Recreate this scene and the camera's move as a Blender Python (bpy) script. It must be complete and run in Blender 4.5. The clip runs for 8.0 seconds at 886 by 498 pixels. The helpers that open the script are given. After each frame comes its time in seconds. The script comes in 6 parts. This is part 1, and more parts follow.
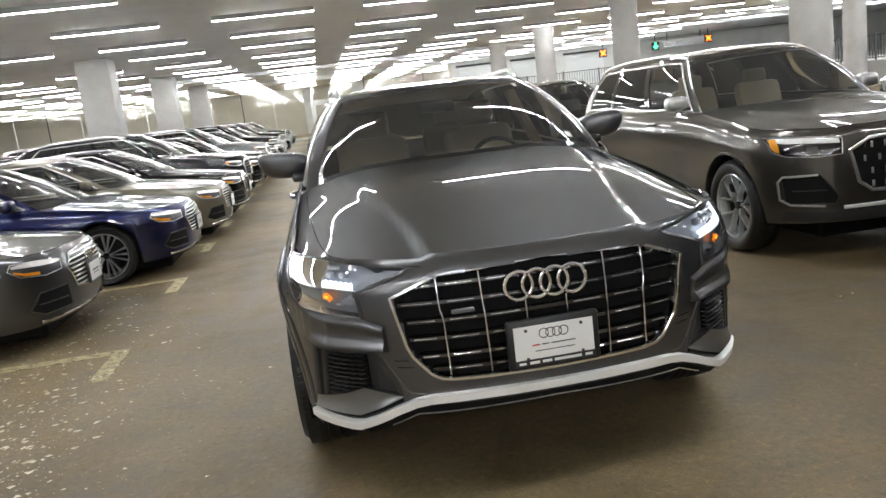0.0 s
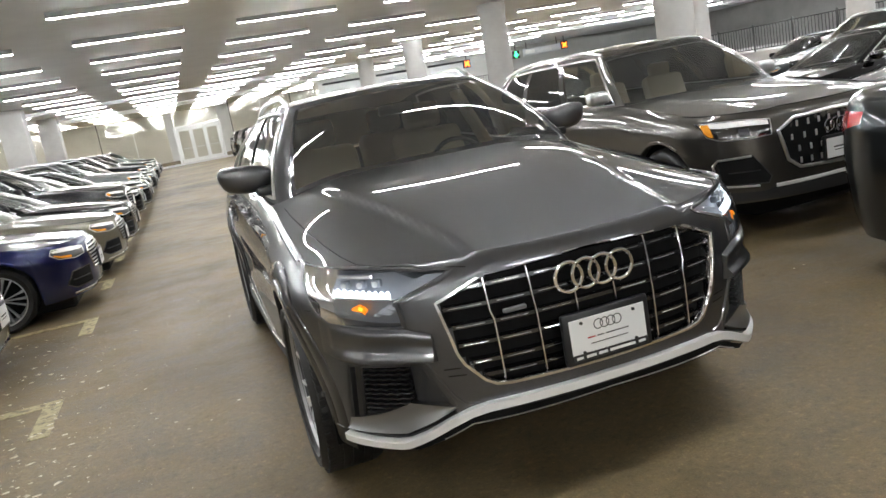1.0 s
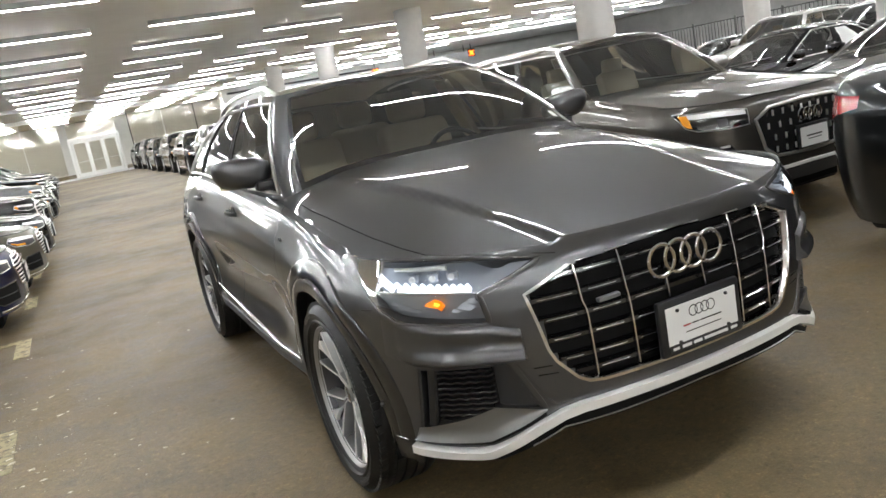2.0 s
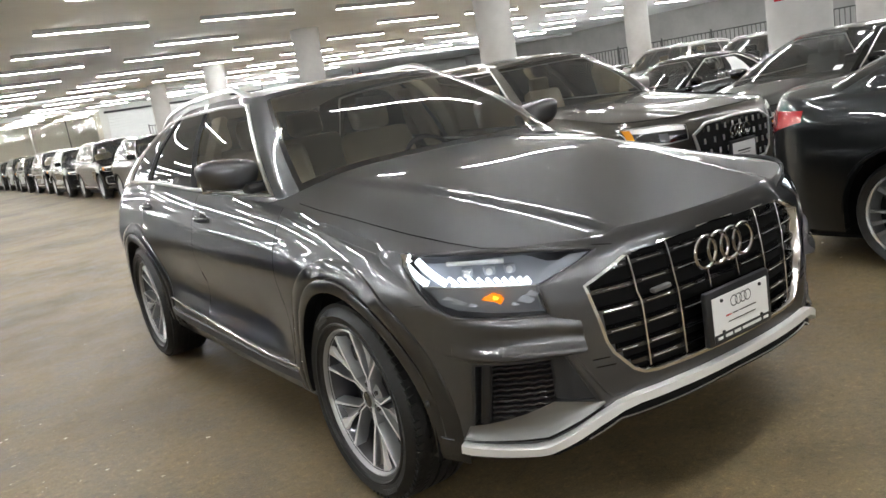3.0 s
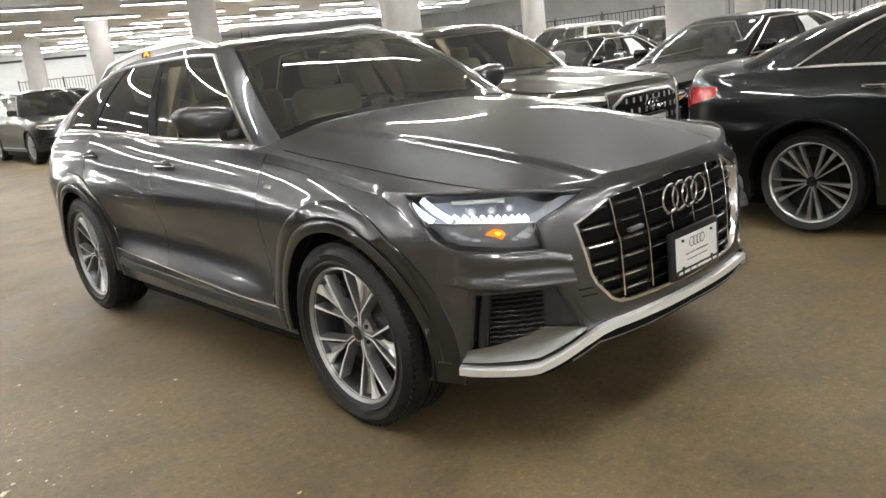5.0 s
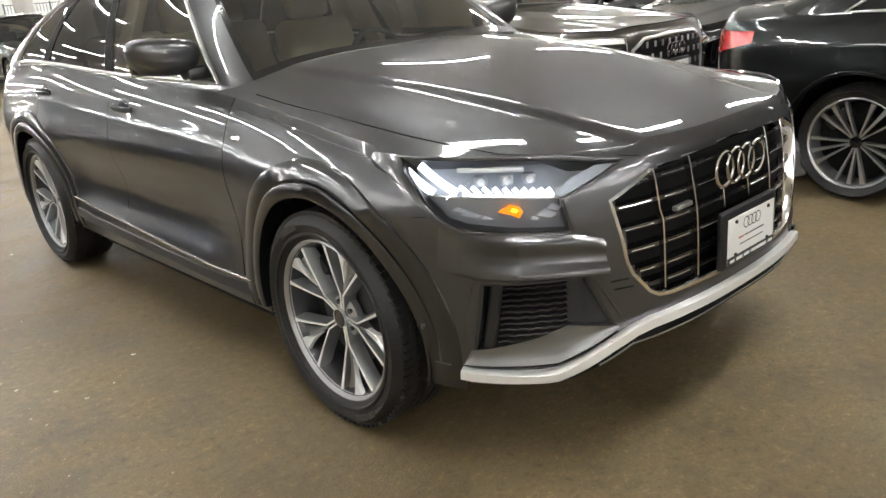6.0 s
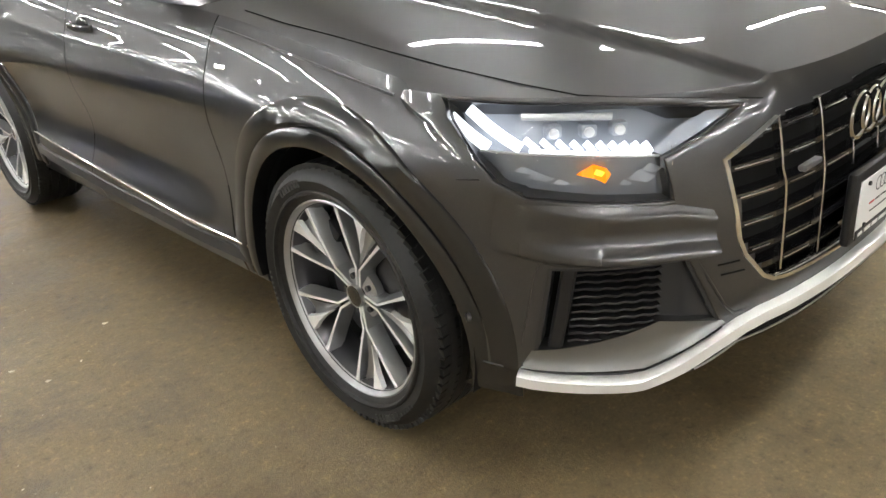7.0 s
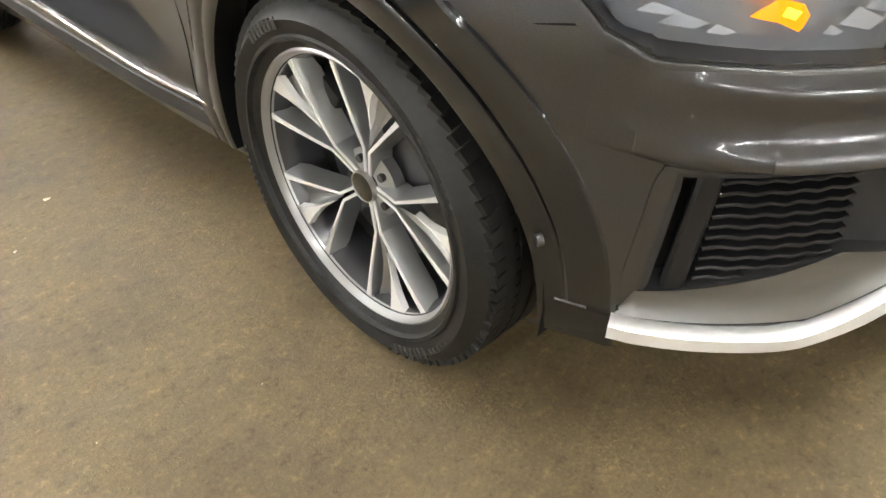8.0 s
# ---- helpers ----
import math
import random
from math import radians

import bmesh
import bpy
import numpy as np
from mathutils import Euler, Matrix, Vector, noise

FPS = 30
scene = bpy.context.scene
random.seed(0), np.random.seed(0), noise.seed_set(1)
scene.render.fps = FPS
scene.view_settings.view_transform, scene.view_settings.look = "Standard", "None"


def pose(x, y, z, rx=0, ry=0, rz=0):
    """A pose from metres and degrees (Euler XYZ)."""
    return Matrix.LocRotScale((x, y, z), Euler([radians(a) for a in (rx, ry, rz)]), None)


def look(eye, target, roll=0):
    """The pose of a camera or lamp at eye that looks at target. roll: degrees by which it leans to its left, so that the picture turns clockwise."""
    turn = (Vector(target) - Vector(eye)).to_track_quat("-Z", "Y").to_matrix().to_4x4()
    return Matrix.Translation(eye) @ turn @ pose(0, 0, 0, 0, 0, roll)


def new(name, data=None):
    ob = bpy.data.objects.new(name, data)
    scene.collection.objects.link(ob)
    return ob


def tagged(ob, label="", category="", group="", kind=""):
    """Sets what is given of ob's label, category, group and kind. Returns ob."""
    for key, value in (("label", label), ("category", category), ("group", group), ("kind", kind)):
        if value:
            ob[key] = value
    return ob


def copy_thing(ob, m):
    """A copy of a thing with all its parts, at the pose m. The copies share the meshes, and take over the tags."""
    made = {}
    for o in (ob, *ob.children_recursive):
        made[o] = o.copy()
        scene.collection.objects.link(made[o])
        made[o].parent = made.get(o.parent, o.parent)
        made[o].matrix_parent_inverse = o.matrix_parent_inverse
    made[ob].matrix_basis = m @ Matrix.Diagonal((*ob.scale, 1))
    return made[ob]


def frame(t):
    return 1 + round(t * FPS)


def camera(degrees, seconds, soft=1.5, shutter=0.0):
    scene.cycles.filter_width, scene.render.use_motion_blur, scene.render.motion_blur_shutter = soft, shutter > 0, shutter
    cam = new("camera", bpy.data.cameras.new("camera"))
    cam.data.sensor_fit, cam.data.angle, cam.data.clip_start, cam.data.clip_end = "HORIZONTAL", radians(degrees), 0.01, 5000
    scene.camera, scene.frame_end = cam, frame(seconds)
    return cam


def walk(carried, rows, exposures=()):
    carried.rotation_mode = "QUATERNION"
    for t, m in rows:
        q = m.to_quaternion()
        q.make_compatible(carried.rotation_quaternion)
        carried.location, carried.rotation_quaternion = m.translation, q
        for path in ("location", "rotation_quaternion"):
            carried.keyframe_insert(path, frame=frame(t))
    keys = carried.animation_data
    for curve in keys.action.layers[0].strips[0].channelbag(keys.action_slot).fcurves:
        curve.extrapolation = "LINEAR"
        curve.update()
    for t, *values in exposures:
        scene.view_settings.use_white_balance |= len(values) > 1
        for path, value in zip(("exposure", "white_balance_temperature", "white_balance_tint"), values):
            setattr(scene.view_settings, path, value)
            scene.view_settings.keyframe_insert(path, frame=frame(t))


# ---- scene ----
cam = camera(59.1, 8.0)
PATH = [
    (0, (-0.737, -3.674, 1.535), (-0.469, -1.728, 1.163), -7.0),
    (0.5, (-1.02, -3.537, 1.523), (-0.588, -1.621, 1.146), -8.5),
    (1, (-1.288, -3.363, 1.53), (-0.703, -1.488, 1.149), -10.2),
    (1.5, (-1.499, -3.104, 1.516), (-0.814, -1.266, 1.124), -10.8),
    (1.7, (-1.582, -3.005, 1.509), (-0.854, -1.185, 1.113), -10.8),
    (2.8, (-2.115, -2.651, 1.499), (-1.083, -0.983, 1.104), -9.7),
    (3, (-2.182, -2.578, 1.489), (-1.107, -0.937, 1.099), -9.4),
    (3.5, (-2.35, -2.45, 1.488), (-1.17, -0.88, 1.109), -8.8),
    (4, (-2.596, -2.487, 1.498), (-1.341, -0.98, 1.103), -8.1),
    (4.5, (-2.722, -2.556, 1.504), (-1.436, -1.088, 1.064), -7.5),
    (5, (-2.666, -2.533, 1.481), (-1.382, -1.082, 0.987), -6.7),
    (5.2, (-2.602, -2.483, 1.466), (-1.321, -1.037, 0.951), -6.4),
    (6.3, (-2.239, -1.959, 1.446), (-0.991, -0.549, 0.773), -4.9),
    (6.5, (-2.206, -1.856, 1.431), (-0.945, -0.464, 0.747), -4.6),
    (7, (-2.042, -1.612, 1.387), (-0.828, -0.253, 0.564), -4.8),
    (7.5, (-1.835, -1.353, 1.3), (-0.732, -0.029, 0.284), -5.3),
    (8, (-1.681, -1.097, 1.204), (-0.647, 0.127, 0.007), -5.5),
]
EXPOSURES = [(0, 0.28, 6120, 10), (1.5, 0.34, 6150, 10), (3.5, 0.44, 6250, 10), (5.0, 0.52, 6400, 10), (6.5, 0.7, 6350, 10), (7.0, 0.78, 6400, 10), (7.5, 0.98, 6450, 10), (8.0, 1.22, 6500, 10)]
walk(cam, [(t, look(eye, target, roll)) for t, eye, target, roll in PATH], EXPOSURES)

# ---- light and surroundings ----
world = bpy.data.worlds.new("hall_air")
scene.world = world
world.use_nodes = True
world.node_tree.nodes["Background"].inputs[0].default_value = (0.8, 0.82, 0.8, 1)
world.node_tree.nodes["Background"].inputs[1].default_value = 0.03
TUBE_GLOW = 140.0
# the two headlights of the grey SUV
for side in (-1, 1):
    beam = bpy.data.lights.new("headlight_beam", "SPOT")
    beam.energy, beam.color, beam.spot_size, beam.spot_blend, beam.shadow_soft_size = 700.0, (0.86, 0.93, 1.0), radians(62), 0.6, 0.03
    new("headlight_beam", beam).matrix_basis = look((side * 0.78, -0.84, 0.93), (side * 0.9, -8.0, 0.6))


# ---- materials ----
def material(name, colour=(0.5, 0.5, 0.5), rough=0.5, metal=0.0, coat=0.0, ior=1.5):
    m = bpy.data.materials.new(name)
    m.use_nodes = True
    b = m.node_tree.nodes["Principled BSDF"]
    b.inputs["Base Color"].default_value = (*colour, 1)
    b.inputs["Roughness"].default_value = rough
    b.inputs["Metallic"].default_value = metal
    b.inputs["Coat Weight"].default_value = coat
    b.inputs["Coat Roughness"].default_value = 0.03
    b.inputs["IOR"].default_value = ior
    return m


def node(m, kind, **values):
    n = m.node_tree.nodes.new(kind)
    for key, value in values.items():
        n.inputs[key.replace("_", " ")].default_value = value
    return n


def wire(m, a, out, b, into):
    m.node_tree.links.new(a.outputs[out], b.inputs[into])


def noise_of(m, scale, detail=4.0, rough=0.55):
    c = m.node_tree.nodes.new("ShaderNodeTexCoord")
    n = node(m, "ShaderNodeTexNoise", Scale=scale, Detail=detail, Roughness=rough)
    wire(m, c, "Object", n, "Vector")
    return n


def ramp(m, source, out, stops):
    r = m.node_tree.nodes.new("ShaderNodeValToRGB")
    e = r.color_ramp.elements
    while len(e) < len(stops):
        e.new(0.5)
    for el, (pos, col) in zip(e, stops):
        el.position, el.color = pos, (*col, 1)
    wire(m, source, out, r, "Fac")
    return r


def bump(m, source, out, strength, distance):
    b = node(m, "ShaderNodeBump", Strength=strength, Distance=distance)
    wire(m, source, out, b, "Height")
    return b


def shade(m):
    return m.node_tree.nodes["Principled BSDF"]


def mixed(m, fac_node, fac_out, a, b):
    x = m.node_tree.nodes.new("ShaderNodeMix")
    x.data_type = "RGBA"
    if fac_node:
        wire(m, fac_node, fac_out, x, "Factor")
    for k, v in ((6, a), (7, b)):
        if isinstance(v, tuple):
            x.inputs[k].default_value = (*v, 1)
        else:
            m.node_tree.links.new(v, x.inputs[k])
    return x


def car_paint():
    m = material("car_paint", (0.1, 0.1, 0.1), 0.32, 0.82, 1.0)
    shade(m).inputs["Coat IOR"].default_value = 1.62
    shade(m).inputs["Specular IOR Level"].default_value = 0.2
    shade(m).inputs["Specular Tint"].default_value = (0.4, 0.4, 0.4, 1)
    info = m.node_tree.nodes.new("ShaderNodeObjectInfo")
    flake = noise_of(m, 900.0, 2.0)
    clouding = noise_of(m, 6.0, 5.0)
    hue = node(m, "ShaderNodeHueSaturation")
    fr = node(m, "ShaderNodeMapRange", From_Min=0.3, From_Max=0.7, To_Min=0.82, To_Max=1.18)
    wire(m, flake, "Fac", fr, "Value")
    wire(m, info, "Color", hue, "Color")
    wire(m, fr, "Result", hue, "Value")
    wire(m, hue, "Color", shade(m), "Base Color")
    rr = node(m, "ShaderNodeMapRange", From_Min=0.35, From_Max=0.7, To_Min=0.004, To_Max=0.014)
    wire(m, clouding, "Fac", rr, "Value")
    wire(m, rr, "Result", shade(m), "Coat Roughness")
    return m


def pane(name, tint, gloss_ior=1.5, clouding=0.0):
    m = bpy.data.materials.new(name)
    m.use_nodes = True
    t = m.node_tree
    t.nodes.remove(t.nodes["Principled BSDF"])
    out = t.nodes["Material Output"]
    f = node(m, "ShaderNodeFresnel", IOR=gloss_ior)
    tr = node(m, "ShaderNodeBsdfTransparent", Color=(*tint, 1))
    gl = node(m, "ShaderNodeBsdfGlossy", Roughness=0.02, Color=(0.95, 0.95, 0.95, 1))
    mx = t.nodes.new("ShaderNodeMixShader")
    wire(m, f, "Fac", mx, 0)
    t.links.new(tr.outputs[0], mx.inputs[1])
    t.links.new(gl.outputs[0], mx.inputs[2])
    last = mx
    if clouding:
        # a thin pale diffuse layer greys the pane
        film = node(m, "ShaderNodeBsdfDiffuse", Color=(0.55, 0.54, 0.51, 1))
        last = t.nodes.new("ShaderNodeMixShader")
        last.inputs[0].default_value = clouding
        t.links.new(mx.outputs[0], last.inputs[1])
        t.links.new(film.outputs[0], last.inputs[2])
    t.links.new(last.outputs[0], out.inputs["Surface"])
    return m


def glowing(name, colour, strength):
    m = material(name, colour, 0.4)
    shade(m).inputs["Emission Color"].default_value = (*colour, 1)
    shade(m).inputs["Emission Strength"].default_value = strength
    return m


def concrete_floor():
    m = material("garage_floor", (0.2, 0.17, 0.12), 0.6)
    big = noise_of(m, 0.35, 6.0, 0.6)
    mid = noise_of(m, 3.0, 8.0, 0.7)
    fine = noise_of(m, 95.0, 5.0, 0.75)
    base = ramp(m, big, "Fac", [(0.32, (0.07, 0.049, 0.023)), (0.5, (0.155, 0.115, 0.057)), (0.68, (0.22, 0.17, 0.092))])
    stain = ramp(m, mid, "Fac", [(0.3, (0.55, 0.53, 0.5)), (0.5, (1, 1, 1)), (0.75, (1.18, 1.16, 1.1))])
    mul = mixed(m, None, None, base.outputs["Color"], stain.outputs["Color"])
    mul.blend_type, mul.inputs[0].default_value = "MULTIPLY", 1.0
    grit = ramp(m, fine, "Fac", [(0.33, (0.4, 0.38, 0.35)), (0.45, (0.95, 0.95, 0.95)), (0.56, (1.05, 1.05, 1.05)), (0.68, (2.1, 2.05, 1.9))])
    mul2 = mixed(m, None, None, mul.outputs[2], grit.outputs["Color"])
    mul2.blend_type, mul2.inputs[0].default_value = "MULTIPLY", 0.5
    clots = noise_of(m, 26.0, 7.0, 0.8)
    spots = ramp(m, clots, "Fac", [(0.36, (0.5, 0.48, 0.44)), (0.46, (0.97, 0.97, 0.97)), (0.55, (1, 1, 1)), (0.65, (1.75, 1.72, 1.55))])
    mul3 = mixed(m, None, None, mul2.outputs[2], spots.outputs["Color"])
    mul3.blend_type, mul3.inputs[0].default_value = "MULTIPLY", 0.75
    m.node_tree.links.new(mul3.outputs[2], shade(m).inputs["Base Color"])
    rr = node(m, "ShaderNodeMapRange", From_Min=0.3, From_Max=0.7, To_Min=0.42, To_Max=0.75)
    wire(m, mid, "Fac", rr, "Value")
    wire(m, rr, "Result", shade(m), "Roughness")
    b = bump(m, fine, "Fac", 0.6, 0.006)
    wire(m, b, "Normal", shade(m), "Normal")
    return m


def plaster(name, lo, hi, rough=0.8):
    m = material(name, lo, rough)
    n = noise_of(m, 0.8, 8.0, 0.65)
    f = noise_of(m, 40.0, 3.0)
    r = ramp(m, n, "Fac", [(0.3, lo), (0.7, hi)])
    wire(m, r, "Color", shade(m), "Base Color")
    wire(m, bump(m, f, "Fac", 0.2, 0.004), "Normal", shade(m), "Normal")
    return m


def worn_paint(name, colour, under):
    m = material(name, colour, 0.7)
    n = noise_of(m, 14.0, 10.0, 0.75)
    r = ramp(m, n, "Fac", [(0.42, under), (0.52, colour)])
    wire(m, r, "Color", shade(m), "Base Color")
    return m


def tyre_rubber():
    m = material("tyre_rubber", (0.025, 0.025, 0.025), 0.5)
    shade(m).inputs["Specular IOR Level"].default_value = 0.4
    n = noise_of(m, 60.0, 4.0)
    r = ramp(m, n, "Fac", [(0.3, (0.006, 0.006, 0.0058)), (0.75, (0.015, 0.0147, 0.014))])
    wire(m, r, "Color", shade(m), "Base Color")
    wire(m, bump(m, n, "Fac", 0.2, 0.002), "Normal", shade(m), "Normal")
    return m


RAISED = material("raised_rubber", (0.035, 0.035, 0.034), 0.5)
PAINT = car_paint()
FLOOR = concrete_floor()
SLAB = plaster("ceiling_paint", (0.8, 0.81, 0.82), (0.88, 0.89, 0.9))
WALL = plaster("wall_paint", (0.6, 0.6, 0.57), (0.7, 0.7, 0.67))
PIER = plaster("pillar_paint", (0.42, 0.41, 0.39), (0.56, 0.55, 0.53))
LINE = worn_paint("line_paint", (0.42, 0.36, 0.2), (0.17, 0.14, 0.09))
RUBBER = tyre_rubber()
BLACK = material("black_plastic", (0.012, 0.012, 0.013), 0.35)
MATT = material("matt_black", (0.006, 0.006, 0.006), 0.8)
shade(MATT).inputs["Specular IOR Level"].default_value = 0.2
TRIM = material("textured_trim", (0.022, 0.022, 0.023), 0.55)
PIANO = material("gloss_black", (0.006, 0.006, 0.007), 0.12, 0.0, 1.0)
CHROME = material("chrome", (0.82, 0.82, 0.82), 0.1, 1.0)
SATIN = material("satin_aluminium", (0.72, 0.72, 0.71), 0.32, 1.0)
SILVER = material("silver_lacquer", (0.62, 0.63, 0.64), 0.28, 0.85, 0.6)
DARKRIM = material("anthracite_and_shade", (0.05, 0.05, 0.055), 0.3, 0.5, 0.5)
CHAMBER = material("lamp_chamber", (0.36, 0.38, 0.42), 0.35, 0.2)
SPOKE = material("spoke_lacquer", (0.42, 0.425, 0.43), 0.3, 0.8, 0.4)
WINGMETAL = material("wing_lacquer", (0.24, 0.24, 0.242), 0.33, 0.8, 0.3)
RIMGREY = material("rim_lip_lacquer", (0.36, 0.36, 0.365), 0.34, 0.7, 0.4)
GUNMETAL = material("gunmetal_lacquer", (0.2, 0.2, 0.205), 0.35, 0.6, 0.4)
BRIGHT = material("bright_silver_lacquer", (0.84, 0.84, 0.83), 0.32, 0.3, 0.4)
STEEL = material("brake_steel", (0.35, 0.34, 0.33), 0.35, 1.0)
WHITE = material("white_plate", (0.8, 0.8, 0.79), 0.4)
INK = material("black_ink", (0.02, 0.02, 0.02), 0.5)
REDINK = material("red_ink", (0.45, 0.05, 0.05), 0.5)
LEATHER = material("beige_leather", (0.46, 0.38, 0.27), 0.5)
CABIN = material("cabin_black", (0.02, 0.02, 0.02), 0.7)
GLASS = pane("clear_glass", (0.78, 0.81, 0.78), 1.6, 0.04)
TINT = pane("tinted_glass", (0.1, 0.11, 0.11), 1.6, 0.03)
LENS = pane("lamp_lens", (0.9, 0.92, 0.95), 1.4)
RED = material("red_lens", (0.45, 0.01, 0.012), 0.12, 0.0, 1.0)
AMBER = glowing("amber_lamp", (1.0, 0.25, 0.0), 0.6)
AMBER_CORE = glowing("amber_bulb", (1.0, 0.4, 0.02), 2.0)
SMOKE = material("smoky_chamber", (0.42, 0.43, 0.46), 0.25, 0.45, 0.8)
AMBER_OFF = material("amber_lens", (0.8, 0.32, 0.02), 0.2, 0.0, 1.0)
DRL = glowing("headlight_beam", (0.93, 0.97, 1.0), 1.9)
GLOW = glowing("tube_light", (1.0, 0.99, 0.95), TUBE_GLOW)
HOUSING = material("lamp_housing", (0.38, 0.38, 0.37), 0.5)


# ---- mesh helpers ----
def mesh_part(name, verts, faces, mat, parent=None, label="", sharp=40, smooth=True):
    me = bpy.data.meshes.new(name)
    me.from_pydata([tuple(v) for v in verts], [], [tuple(f) for f in faces])
    if smooth:
        me.shade_smooth()
        me.set_sharp_from_angle(angle=radians(sharp))
    me.materials.append(mat)
    ob = new(name, me)
    if parent:
        ob.parent = parent
    if label:
        tagged(ob, label)
    return ob


def part(name, bm, mat, parent=None, label="", sharp=40):
    me = bpy.data.meshes.new(name)
    bm.to_mesh(me)
    bm.free()
    me.shade_smooth()
    me.set_sharp_from_angle(angle=radians(sharp))
    me.materials.append(mat)
    ob = new(name, me)
    if parent:
        ob.parent = parent
    if label:
        tagged(ob, label)
    return ob


def box_bm(cx, cy, cz, sx, sy, sz, bevel=0.0, segments=2, turn=None, bm=None):
    bm = bm or bmesh.new()
    m = Matrix.Translation((cx, cy, cz)) @ (turn.to_4x4() if turn else Matrix()) @ Matrix.Diagonal((sx, sy, sz, 1))
    got = bmesh.ops.create_cube(bm, size=1, matrix=m)
    if bevel:
        edges = {e for v in got["verts"] for e in v.link_edges}
        bmesh.ops.bevel(bm, geom=list(edges), offset=bevel, segments=segments, affect="EDGES", profile=0.5)
    return bm


def cylinder_bm(at, axis, radius, depth, n=24, bevel=0.0, bm=None, radius2=None):
    bm = bm or bmesh.new()
    q = Vector((0, 0, 1)).rotation_difference(Vector(axis)).to_matrix().to_4x4()
    got = bmesh.ops.create_cone(bm, cap_ends=True, segments=n, radius1=radius, radius2=radius if radius2 is None else radius2, depth=depth,
                                matrix=Matrix.Translation(at) @ q)
    if bevel:
        edges = [e for e in {e for v in got["verts"] for e in v.link_edges} if len(e.link_faces) == 2 and any(len(f.verts) > 4 for f in e.link_faces)]
        bmesh.ops.bevel(bm, geom=edges, offset=bevel, segments=2, affect="EDGES", profile=0.5)
    return bm


def grid_faces(nu, nv, keep=None, flip=False, close=False):
    out = []
    for i in range(nu if close else nu - 1):
        k = (i + 1) % nu
        for j in range(nv - 1):
            if keep is None or keep(i, j):
                f = (i * nv + j, k * nv + j, k * nv + j + 1, i * nv + j + 1)
                out.append(f[::-1] if flip else f)
    return out


def sheet(name, grid, mat, parent=None, label="", keep=None, flip=False, sharp=40, thick=0.0):
    """A quad sheet from a grid[u][v] of points; thick > 0 gives it a back and rim."""
    nu, nv = len(grid), len(grid[0])
    verts = [v for row in grid for v in row]
    faces = grid_faces(nu, nv, keep, flip)
    if keep is not None:
        used = sorted({v for f in faces for v in f})
        at = {v: n for n, v in enumerate(used)}
        verts = [verts[v] for v in used]
        faces = [tuple(at[v] for v in f) for f in faces]
    ob = mesh_part(name, verts, faces, mat, parent, label, sharp)
    if thick:
        s = ob.modifiers.new("thickness", "SOLIDIFY")
        s.thickness, s.offset = thick, -1
    return ob


def sweep(name, path, profile, mat, parent=None, label="", ups=None, closed=False, sharp=40, caps=True):
    """Sweeps a closed 2D profile (across, out) along a path; ups gives the outward way at each point."""
    n, k = len(path), len(profile)
    pts = [Vector(p) for p in path]
    verts = []
    for i, p in enumerate(pts):
        a, b = pts[(i - 1) % n if closed else max(i - 1, 0)], pts[(i + 1) % n if closed else min(i + 1, n - 1)]
        t = (b - a).normalized()
        up = Vector(ups[i]) if ups else Vector((0, 0, 1))
        if abs(t.dot(up)) > 0.99:
            up = Vector((0, 1, 0.1))
        side = t.cross(up).normalized()
        up = side.cross(t).normalized()
        verts += [p + side * c[0] + up * c[1] for c in profile]
    faces = []
    for i in range(n if closed else n - 1):
        j = (i + 1) % n
        for c in range(k):
            d = (c + 1) % k
            faces.append((i * k + c, i * k + d, j * k + d, j * k + c))
    if caps and not closed:
        faces += [tuple(range(k))[::-1], tuple((n - 1) * k + c for c in range(k))]
    return mesh_part(name, verts, faces, mat, parent, label, sharp)


def disc_profile(r, n=8):
    return [(r * math.cos(2 * math.pi * i / n), r * math.sin(2 * math.pi * i / n)) for i in range(n)]


def bar_profile(w, h, c=0.3):
    e = c * min(w, h)
    return [(-w / 2, -h / 2), (w / 2, -h / 2), (w / 2, h / 2 - e), (w / 2 - e, h / 2), (-w / 2 + e, h / 2), (-w / 2, h / 2 - e)]


def lathe(name, profile, mat, parent, label="", n=64, axis="X", sharp=40, at=(0, 0, 0)):
    """Turns (radius, along) pairs round an axis."""
    grid = []
    for i in range(n):
        a = 2 * math.pi * i / n
        row = []
        for r, s in profile:
            c, d = r * math.cos(a), r * math.sin(a)
            v = (s, c, d) if axis == "X" else ((c, s, d) if axis == "Y" else (c, d, s))
            row.append((v[0] + at[0], v[1] + at[1], v[2] + at[2]))
        grid.append(row)
    verts = [v for row in grid for v in row]
    return mesh_part(name, verts, grid_faces(n, len(profile), close=True), mat, parent, label, sharp)


